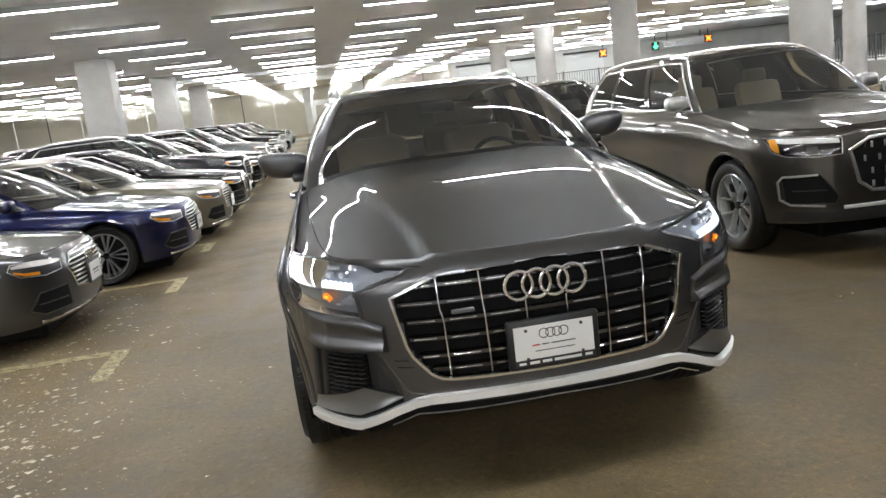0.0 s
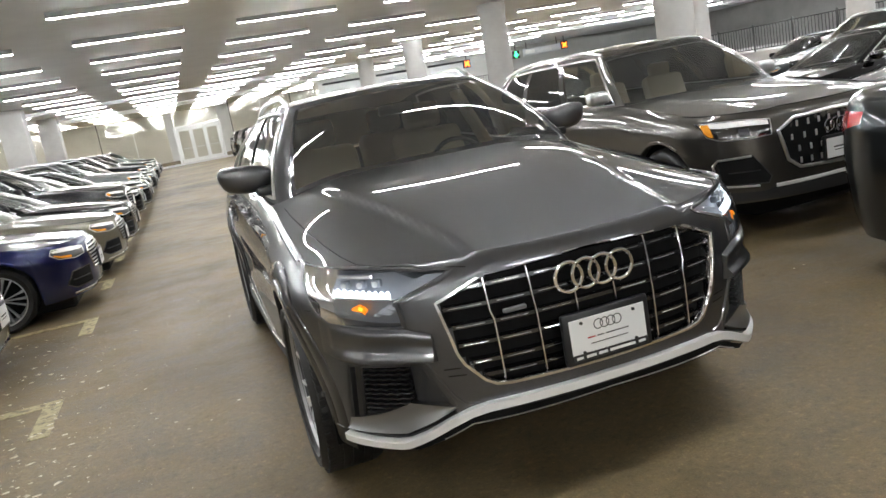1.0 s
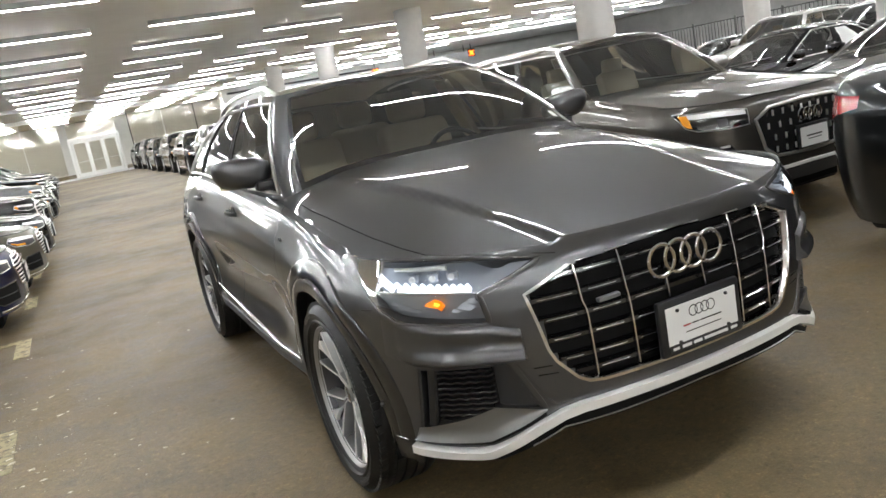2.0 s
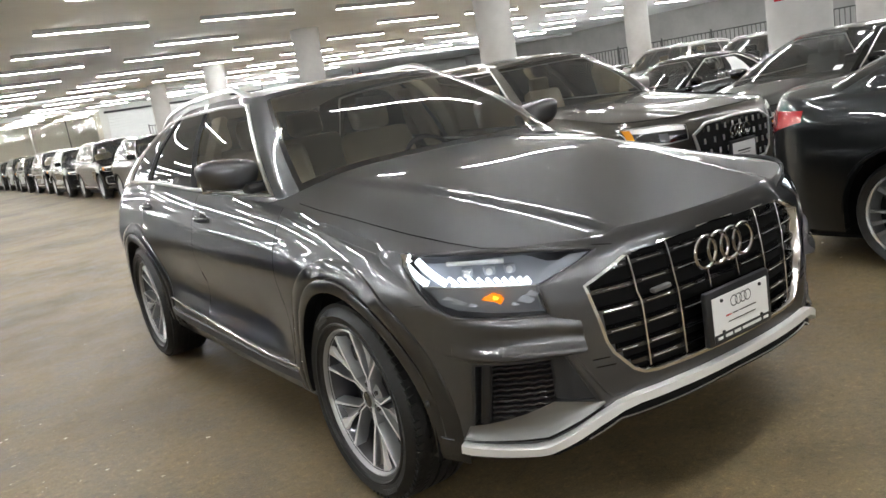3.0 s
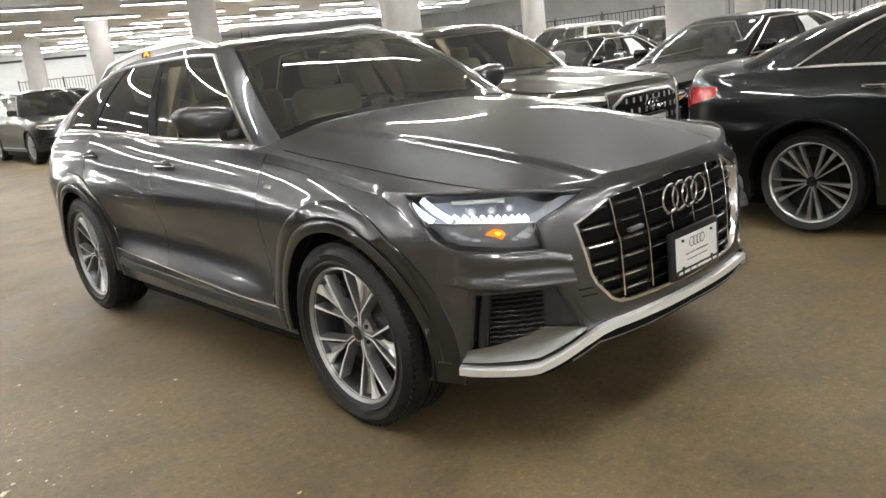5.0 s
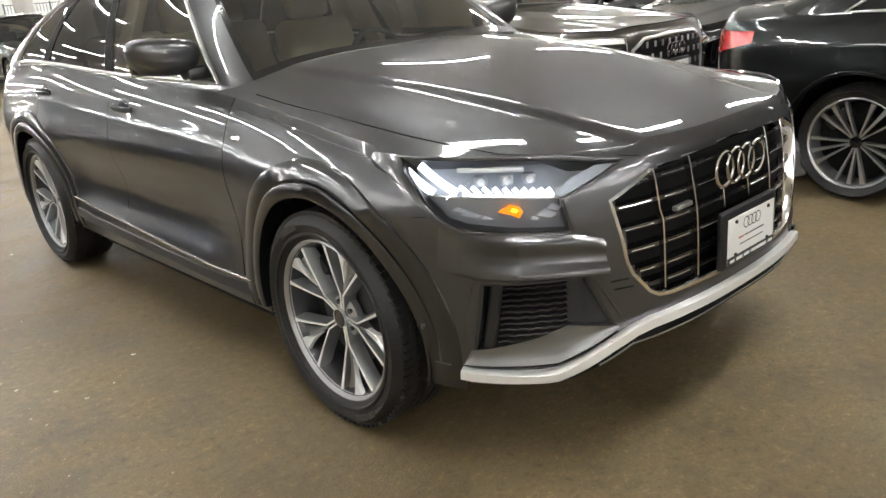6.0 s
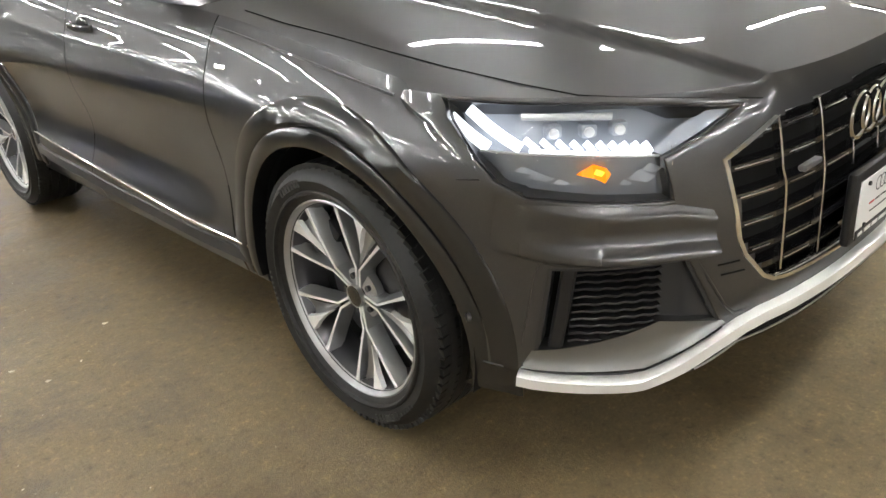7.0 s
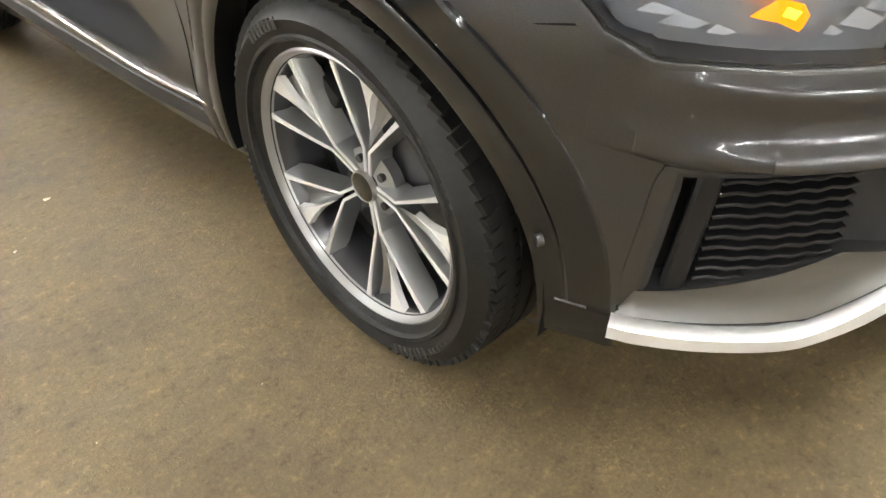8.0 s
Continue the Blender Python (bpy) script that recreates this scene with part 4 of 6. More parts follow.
def number_plate(sh, root, z, fine=False, y=None):
    q = sh.front(0.0, z)
    y = q.y - 0.02 if y is None else y
    holder = part("plate_holder", box_bm(0, y, z, 0.352, 0.026, 0.192, 0.012, 2), BLACK, root, "black plastic plate holder")
    part("plate", box_bm(0, y - 0.0145, z - 0.004, 0.302, 0.003, 0.15, 0.001, 1), WHITE, root, "white dealer plate with printed rings")
    top = y - 0.0165
    n = 24 if fine else 12
    for k in range(4 if fine else 0):
        verts, faces = [], []
        for i in range(n):
            a = 2 * math.pi * i / n
            for r in (0.0185, 0.0228):
                verts.append((-0.0375 + k * 0.025 + r * math.cos(a) * 0.85, top, z + 0.038 + r * math.sin(a) * 0.85))
        for i in range(n):
            j = (i + 1) % n
            faces.append((2 * i, 2 * j, 2 * j + 1, 2 * i + 1))
        mesh_part("printed_ring", verts, faces, INK, root)
    if not fine:
        text_bars(root, top, [(-0.085, 0.085, z, 0.011), (-0.075, 0.075, z - 0.024, 0.006)], INK)
        return
    text_bars(root, top, [(-0.085, -0.055, z - 0.003, 0.005)], REDINK)
    text_bars(root, top, [(-0.047, -0.02, z - 0.003, 0.004), (-0.012, 0.08, z - 0.003, 0.004), (-0.075, 0.075, z - 0.026, 0.003)], INK)
    part("frame_strip", box_bm(0, y - 0.0165, z - 0.068, 0.306, 0.004, 0.026, 0.002, 1), INK, root)
    text_bars(root, y - 0.019, [(-0.1, -0.062, z - 0.068, 0.01), (-0.052, -0.016, z - 0.068, 0.01), (-0.006, 0.098, z - 0.068, 0.01), (-0.14, -0.114, z - 0.068, 0.009), (0.112, 0.14, z - 0.068, 0.009)], WHITE)
    for sx in (-1, 1):
        for sz in (-1, 1):
            part("plate_bolt", cylinder_bm((sx * 0.105, y - 0.018, z - 0.004 + sz * 0.06 * (1 if sz > 0 else 0.8)), (0, 1, 0), 0.006, 0.006, 10), INK, root)


# ---- the grey coupe SUV in the middle of the aisle ----
GREY = (0.084, 0.085, 0.0895)
# darker body grey; on arches, mirror base and handle cups it paints in shade
GREY_DARK = (0.036, 0.0365, 0.038)
HERO = Shape(
    nose=[(0.2, -0.86), (0.3, -0.94), (0.38, -0.965), (0.5, -0.965), (0.7, -0.962), (0.85, -0.945), (1.0, -0.93), (2, -0.93)],
    tail=[(0.2, 3.9), (0.4, 4.0), (0.7, 4.03), (1.0, 4.0), (1.2, 3.96), (2, 3.96)],
    low=[(0.2, 0.9), (0.28, 0.945), (0.36, 0.962), (0.5, 0.968), (0.7, 0.977), (0.84, 0.986), (0.88, 0.984), (0.96, 0.966), (1.05, 0.944), (1.15, 0.916), (1.25, 0.89)],
    edge=[(-1.0, 0.955), (-0.6, 0.985), (-0.28, 1.012), (0.2, 1.075), (0.7, 1.125), (1.7, 1.16), (3.0, 1.21), (3.95, 1.18)],
    crown=[(-1.0, 0.962), (-0.85, 0.992), (-0.5, 1.062), (0.0, 1.158), (0.35, 1.207), (0.6, 1.232), (1.2, 1.24), (3.0, 1.22), (3.96, 1.2)],
    roof=[(1.0, 1.60), (1.3, 1.645), (1.8, 1.675), (2.3, 1.668), (2.8, 1.63), (3.3, 1.55)],
    Y0=-0.25, Y1=3.45, base=2.995, arch=0.452, hub=0.388, sill=0.3, wtop=0.905, taper=0.025, shoulder=0.05, lip=0.03, scoop=0.03, ridge=0.006,
    zones=["front_wing", "front_door", "rear_door", "rear_wing"], chin=0.1, chin_power=1.2, pan=0.78, crease=(0.41, 0.24), crease_width=0.03, crease_depth=0.015, hood_power=4.4,
    cabin=dict(f0=0.515, f1=1.26, r0=3.98, r1=3.12, w0=0.855, w1=0.60, d0=0.2, d1=0.2, e0=0.45, e1=0.3, bow=0.035, screen=0.67, belly=0.025, drop=0.035,
               windows=[(0.0, 0.37), (0.4, 0.72), (0.75, 0.92)]),
)
GRILLE = [(0.0, 0.93), (0.40, 0.912), (0.572, 0.842), (0.533, 0.655), (0.515, 0.615), (0.455, 0.545), (0.42, 0.525), (0.37, 0.518), (0.0, 0.512)]
GRILLE_ALL = mirrored(GRILLE)
LAMP = [(0.50, 0.944), (0.698, 0.868), (0.686, 0.778), (0.81, 0.788), (0.905, 0.803), (0.932, 0.836), (0.943, 0.885), (0.941, 0.925), (0.934, 0.957), (0.917, 0.993), (0.77, 0.984)]
INTAKE = [(0.655, 0.642), (0.574, 0.468), (0.70, 0.485), (0.80, 0.45), (0.888, 0.42), (0.874, 0.642)]


def hero_holes(c):
    if c.y > -0.33 or c.z > 0.995:
        return False
    x = abs(c.x)
    return inside(shrunk(GRILLE_ALL, 0.985), c.x, c.z) or inside(LAMP, x, c.z) or inside(INTAKE, x, c.z)


hero = thing("suv", "dark grey metallic coupe SUV with lit headlights standing in the aisle", "car")
B = build_body(HERO, hero, GREY, 60, 0.05, 16, 46, (0.585, 1.74, 2.8), hero_holes, True)
for yw in (0.0, 2.995):
    for sg in (-1, 1):
        spoke_wheel(hero, (sg * 0.857, yw, 0.393), sg, 0.393, 0.284, 0.276, 5, "y", True, 19 if yw == 0 else 40)

# grille: dark back, slats, chrome uprights, chrome frame
grille = polygon_patch("grille", HERO, GRILLE_ALL, -0.055, MATT, hero, "black grille with chrome uprights", 40, 10)
front_bar("grille_frame", HERO, GRILLE_ALL, -0.012, [(-0.008, -0.045), (0.008, -0.045), (0.0095, 0.006), (0.005, 0.014), (-0.005, 0.014), (-0.0095, 0.006)], CHROME, grille, "chrome grille surround", True, 1, 0.02)


def grille_half(z):
    best = 0
    for i in range(len(GRILLE) - 1):
        (x0, z0), (x1, z1) = GRILLE[i], GRILLE[i + 1]
        if min(z0, z1) <= z <= max(z0, z1) and abs(z1 - z0) > 1e-6:
            best = max(best, x0 + (x1 - x0) * (z - z0) / (z1 - z0))
    return best


for k, z in enumerate((0.878, 0.812, 0.744, 0.676, 0.608, 0.556)):
    w = grille_half(z) - 0.012
    front_bar("slat", HERO, [(-w, z), (0, z), (w, z)], -0.042, [(-0.011, -0.012), (0.011, -0.012), (0.007, 0.022), (-0.007, 0.022)], PIANO, grille)
    cells = [(-w, -0.405), (-0.385, -0.25), (-0.23, -0.085), (0.085, 0.23), (0.25, 0.385), (0.405, w)]
    for a, b in cells:
        if abs(a) > w or (k in (2, 3, 4) and abs(a) < 0.2 and z < 0.72):
            continue
        a2, b2 = a + 0.018, b - 0.018
        if b2 - a2 > 0.03:
            front_bar("slat_edge", HERO, [(a2, z), (b2, z)], -0.017, bar_profile(0.0032, 0.005), CHROME, grille)
for x0, x1, z0, z1 in ((0.40, 0.385, 0.905, 0.535), (0.24, 0.232, 0.915, 0.53)):
    for sg in (-1, 1):
        zm = z0 + (z1 - z0) * 0.33
        front_bar("upright", HERO, [(x0, z0), (x0 - 0.002, zm), (x1 + 0.004, zm - 0.03), (x1, z1)], -0.018, bar_profile(0.006, 0.02), CHROME, grille, sign=sg)
for sg in (-1, 1):
    front_bar("upright", HERO, [(0.078, 0.78), (0.078, 0.71)], -0.02, bar_profile(0.006, 0.018), CHROME, grille, sign=sg)
part("model_badge", box_bm(-0.315, HERO.front(0.315, 0.77).y - 0.0, 0.775, 0.085, 0.02, 0.014, 0.003, 1), GUNMETAL, grille, "small silver model badge")
rings(grille, (0, HERO.front(0, 0.835).y - 0.012, 0.838), 0.053, 0.0068, 0, CHROME)
number_plate(HERO, hero, 0.622, True, -0.985)

# headlights
def corner(sh, y, z, out=0.0):
    """Point of the front corner at length y and height z."""
    lo, hi = 0.3, 0.965
    for _ in range(24):
        m = (lo + hi) / 2
        if sh.front(m, z).y < y:
            lo = m
        else:
            hi = m
    return sh.front(lo, z, out)


def collar(name, sh, pts, width, colour, parent, sign, top=9.0, deep=-0.05):
    """Body-coloured edge round an opening, turned inwards."""
    n = len(pts)
    area = sum(pts[i][0] * pts[(i + 1) % n][1] - pts[(i + 1) % n][0] * pts[i][1] for i in range(n))
    turn = 1 if area > 0 else -1
    ring = []
    for i in range(n):
        a, b = Vector(pts[i]), Vector(pts[(i + 1) % n])
        k = max(1, int((b - a).length / 0.015))
        ring += [a.lerp(b, j / k) for j in range(k)]
    m = len(ring)
    grid = []
    for i in range(m + 1):
        q = ring[i % m]
        d = (ring[(i + 2) % m] - ring[(i - 2) % m]).normalized()
        nrm = Vector((d.y, -d.x)) * turn
        e = q + nrm * width
        e.y = min(e.y, top)
        col = [sh.front(q.x, q.y, deep), sh.front(q.x, q.y, 0.0025), sh.front(q.x + nrm.x * 0.003, min(q.y + nrm.y * 0.003, top), 0.0045), sh.front(min(e.x, 0.955), e.y, 0.004), sh.front(min(e.x + nrm.x * 0.002, 0.956), min(e.y + nrm.y * 0.002, top), -0.006)]
        grid.append([Vector((sign * c.x, c.y, c.z)) for c in col])
    ob = sheet(name, grid, PAINT, parent, "", sharp=40)
    ob.color = (*colour, 1)
    return ob


def blade_bar(name, ends, width, mat, parent, sign, out=-0.02, label=""):
    path, ups = [], []
    for i in range(7):
        t = i / 6
        y, z = ends[0][0] + (ends[1][0] - ends[0][0]) * t, ends[0][1] + (ends[1][1] - ends[0][1]) * t
        q, r = corner(HERO, y, z, out), corner(HERO, y, z, out + 0.01)
        d = (r - q).normalized()
        path.append(Vector((sign * q.x, q.y, q.z)))
        ups.append(Vector((sign * d.x, d.y, d.z)))
    return sweep(name, path, bar_profile(width, 0.012), mat, parent, label, ups)


for sg in (-1, 1):
    lamp = polygon_patch("headlight", HERO, shrunk(LAMP, 0.99), -0.07, CHAMBER, hero, "lit LED headlight with amber side marker", 30, 8, sg, 1.8)
    collar("lamp_collar", HERO, LAMP, 0.012, GREY, hero, sg, 0.997)
    front_bar("housing", HERO, shrunk(LAMP, 0.985), -0.03, [(-0.002, -0.045), (0.002, -0.045), (0.002, 0.027), (-0.002, 0.027)], BLACK, lamp, "", True, sg, 0.02)
    polygon_patch("lens", HERO, LAMP, 0.001, LENS, lamp, "", 40, 10, sg, 1.8)
    lower = [(0.70, 0.872), (0.688, 0.780), (0.81, 0.790), (0.904, 0.805), (0.931, 0.838), (0.941, 0.885), (0.940, 0.9)]
    polygon_patch("lower_reflector", HERO, lower, lambda u, v: -0.026 - 0.02 * (1 - v), SMOKE, lamp, "smoky lower lamp chamber", 16, 6, sg)
    front_bar("divider", HERO, [(0.70, 0.874), (0.82, 0.888), (0.936, 0.9)], -0.016, bar_profile(0.005, 0.012), SATIN, lamp, "", False, sg)
    # two slanted blades at the outer end, then a row of slanted segments
    for y0, y1 in ((-0.385, -0.52), (-0.455, -0.585)):
        blade_bar("light_blade", [(y0, 0.98), (y1, 0.908)], 0.023, DRL, lamp, sg, -0.02, "glowing white light blade")
    for k in range(10):
        x0 = 0.882 - k * 0.0185
        z0 = 0.9135 - k * 0.0024
        front_bar("light_segment", HERO, [(x0 + 0.003, z0 + 0.012), (x0 - 0.004, z0 - 0.009)], -0.02, bar_profile(0.0125, 0.012), DRL, lamp, "", False, sg, 0.012)
    front_bar("light_bar", HERO, [(0.888, 0.902), (0.80, 0.891), (0.712, 0.879)], -0.021, bar_profile(0.007, 0.01), DRL, lamp, "", False, sg)
    for k, x0 in enumerate((0.845, 0.795, 0.745)):
        q = HERO.front(x0, 0.945, -0.04)
        part("projector", box_bm(sg * q.x, q.y, q.z, 0.036, 0.03, 0.03, 0.008, 2, Matrix.Rotation(sg * 0.6, 3, "Z")), CHAMBER, lamp)
        part("projector_eye", cylinder_bm((sg * (q.x + 0.012), q.y - 0.014, q.z), (sg * 0.7, -0.7, 0), 0.011, 0.01, 14, 0.003), BRIGHT, lamp)
    front_bar("brow", HERO, [(0.87, 0.968), (0.75, 0.963)], -0.02, bar_profile(0.012, 0.016), BRIGHT, lamp, "", False, sg)
    polygon_patch("inner_wedge", HERO, [(0.518, 0.943), (0.695, 0.874), (0.712, 0.886), (0.648, 0.928), (0.575, 0.948)], -0.016, CHAMBER, lamp, "pale inner lamp panel", 12, 4, sg)
    polygon_patch("amber_marker", HERO, [(0.787, 0.846), (0.799, 0.829), (0.815, 0.84), (0.838, 0.85), (0.83, 0.858), (0.81, 0.868), (0.793, 0.86)], lambda u, v: -0.016 + 0.006 * math.sin(9 * u), AMBER, lamp, "glowing amber side marker", 6, 4, sg)
    polygon_patch("amber_core", HERO, [(0.797, 0.853), (0.803, 0.844), (0.814, 0.85), (0.809, 0.86)], -0.006, AMBER_CORE, lamp, "bright middle of the amber marker", 4, 3, sg)
    for xx, zz, w in ((0.885, 0.846, 0.018), (0.90, 0.86, 0.014), (0.735, 0.835, 0.026), (0.715, 0.85, 0.02), (0.765, 0.826, 0.012), (0.86, 0.835, 0.012)):
        polygon_patch("reflector_cell", HERO, [(xx - w, zz - 0.004), (xx - w * 0.3, zz - w * 0.55), (xx + w, zz - 0.002), (xx + w * 0.2, zz + w * 0.6)], lambda u, v: -0.02 + 0.006 * u, SMOKE, lamp, "", 4, 3, sg)

    # folded bumper flank under the headlight
    fold = [(0.604, 0.742), (0.597, 0.642), (0.72, 0.646), (0.875, 0.65), (0.935, 0.68), (0.95, 0.74), (0.936, 0.812), (0.905, 0.797), (0.81, 0.782), (0.684, 0.770)]
    RISE = curve_of(((0, 0), (0.05, 0.7), (0.12, 1.0), (0.2, 0.96), (0.42, 0.5), (0.58, 0.4), (0.8, 0.48), (0.86, 0.46), (1.0, 0.02)))

    def bulge(u, v):
        rise = RISE(v)
        return 0.003 - 0.006 * step01(0.86, 1.0, u) + 0.038 * rise * step01(0.0, 0.035, u) * (1 - step01(0.48, 0.94, u))
    ob = polygon_patch("bumper_flank", HERO, fold, bulge, PAINT, hero, "", 40, 36, sg)
    ob.color = (*GREY, 1)

    # side intake with louvres
    intake = polygon_patch("air_intake", HERO, INTAKE, -0.05, MATT, hero, "black louvred air intake", 20, 8, sg)
    collar("intake_collar", HERO, INTAKE, 0.014, GREY, hero, sg)
    front_bar("intake_rim", HERO, shrunk(INTAKE, 0.985), -0.024, [(-0.012, -0.04), (0.010, -0.04), (0.006, 0.024), (-0.006, 0.024)], TRIM, intake, "", True, sg, 0.02)
    for k in range(11):
        z = 0.622 - k * 0.0185
        a = 0.868 + 0.012 * k / 11 - 0.03
        b = 0.70 + (0.055 * max(0, k - 6) / 5)
        pts = []
        m = 9
        for i in range(m + 1):
            pts.append((a + (b - a) * i / m, z + (0.0022 if i % 2 else -0.0022)))
        front_bar("louvre", HERO, pts, -0.018, bar_profile(0.006, 0.024), BLACK, intake, "", False, sg, 0.02)
    front_bar("louvre_post", HERO, [(0.848, 0.635), (0.864, 0.435)], -0.012, bar_profile(0.034, 0.02), BLACK, intake, "", False, sg)
    polygon_patch("intake_cheek", HERO, [(0.652, 0.636), (0.582, 0.48), (0.695, 0.49), (0.70, 0.636)], lambda u, v: -0.006 - 0.03 * u, TRIM, intake, "", 8, 6, sg)
    # lower wing between intake and blade
    wing = [(0.566, 0.466), (0.705, 0.499), (0.776, 0.468), (0.857, 0.440), (0.890, 0.430), (0.90, 0.386), (0.73, 0.388), (0.64, 0.428)]
    polygon_patch("lower_wing", HERO, wing, lambda u, v: 0.017 - 0.011 * v - 0.006 * math.sin(math.pi * v), WINGMETAL, hero, "brushed silver lower bumper wing", 24, 8, sg)
    part("park_sensor", cylinder_bm((sg * 0.962, -0.47, 0.5), (1, -0.5, 0), 0.011, 0.012, 16, 0.002), PAINT, hero).color = (*GREY, 1)

    front_bar("wing_groove", HERO, [(0.9, 0.383), (0.73, 0.381), (0.64, 0.42), (0.57, 0.452)], 0.004, bar_profile(0.012, 0.016), MATT, hero, "", False, sg)

# silver blade along the chin and the black lip under it
BLADE = [(0.902, 0.356), (0.885, 0.352), (0.75, 0.346), (0.73, 0.348), (0.66, 0.378), (0.59, 0.414), (0.52, 0.442), (0.46, 0.452), (0.3, 0.456), (0.0, 0.456)]
ALL_BLADE = BLADE + [(-x, z) for x, z in BLADE[-2::-1]]
front_bar("chin_blade", HERO, ALL_BLADE, 0.004, [(-0.016, -0.02), (0.016, -0.02), (0.016, 0.02), (0.014, 0.0235), (-0.014, 0.0235), (-0.016, 0.02)], BRIGHT, hero, "bright silver chin blade", False, 1, 0.02)
lip_half = [(0.0, 0.425), (0.48, 0.425), (0.56, 0.402), (0.70, 0.332), (0.89, 0.336), (0.89, 0.312), (0.70, 0.31), (0.6, 0.355), (0.52, 0.388), (0.0, 0.397)]
polygon_patch("chin_lip", HERO, mirrored(lip_half), 0.003, MATT, hero, "black chin lip", 40, 6)
front_bar("chin_line", HERO, [(-0.62, 0.35), (-0.52, 0.395), (0, 0.405), (0.52, 0.395), (0.62, 0.35)], 0.004, bar_profile(0.004, 0.006), SATIN, hero)

# added block, out of view, that deepens the shadow under the bumper
blocker_outline = [(-0.74, -0.5), (-0.6, -0.58), (-0.3, -0.66), (0.3, -0.66), (0.6, -0.58), (0.74, -0.5), (0.74, -0.46), (-0.74, -0.46)]
prism("undertray", blocker_outline, 0.27, 0.38, MATT, hero, "added black block that keeps light off the floor under the nose", "Z", 0.012)

# dark valance between the blade and the wheel arch
for sg in (-1, 1):
    ob = polygon_patch("valance", HERO, [(0.897, 0.364), (0.897, 0.285), (0.934, 0.285), (0.934, 0.371)], 0.003, PAINT, hero, "", 8, 4, sg)
    ob.color = (*GREY_DARK, 1)
    ob = front_bar("valance_edge", HERO, [(0.935, 0.374), (0.927, 0.373), (0.918, 0.371)], 0.0, bar_profile(0.006, 0.008, 0.45), PAINT, hero, "", False, sg, 0.01)
    ob.color = (*GREY, 1)

# shut line round the bonnet
for sg in (-1, 1):
    path = [HERO.front(0.42 * i / 14, 0.936 + 0.006 * i / 14, 0.0008) for i in range(15)]
    path += [HERO.front(x, z, 0.0008) for x, z in ((0.45, 0.946), (0.5, 0.955), (0.57, 0.966), (0.64, 0.977), (0.7, 0.985))]
    path += [Vector((x, y, HERO.hood(x, y) + 0.0008)) for x, y in ((0.77, -0.64), (0.795, -0.5), (0.815, -0.3), (0.828, -0.1), (0.838, 0.1), (0.845, 0.3), (0.845, 0.5))]
    path = [Vector((sg * q.x, q.y, q.z)) for q in path]
    sweep("bonnet_gap", path, disc_profile(0.0022, 6), MATT, hero, "", [(0, -0.3, 1)] * len(path))
    # wing crease from lamp to door
    path = []
    for i in range(30):
        y = -0.25 + 0.83 * i / 29
        path.append(HERO.side(y, HERO.edge(y) - 0.03, 0.0, sg))
    sweep("wing_crease", path, disc_profile(0.0035, 6), PAINT, hero).color = (*GREY, 1)

# shut line between wing and bumper, and the crease beside the intake
for sg in (-1, 1):
    path = []
    for i in range(13):
        q = corner(HERO, -0.375 - 0.16 * i / 12, 0.828 + 0.013 * i / 12, 0.0008)
        path.append(Vector((sg * q.x, q.y, q.z)))
    sweep("wing_gap", path, disc_profile(0.0016, 6), MATT, hero, "", [(sg, -0.5, 0)] * 13)
    for pts, w in (([(0.64, 0.64), (0.56, 0.5), (0.535, 0.474), (0.49, 0.468)], 0.008), ([(0.585, 0.606), (0.53, 0.604)], 0.0035), ([(0.575, 0.58), (0.515, 0.577)], 0.0035)):
        ob = front_bar("bumper_crease", HERO, pts, -0.0005, bar_profile(w, 0.008), PAINT if w > 0.005 else MATT, hero, "", False, sg, 0.02)
        ob.color = (*GREY, 1)

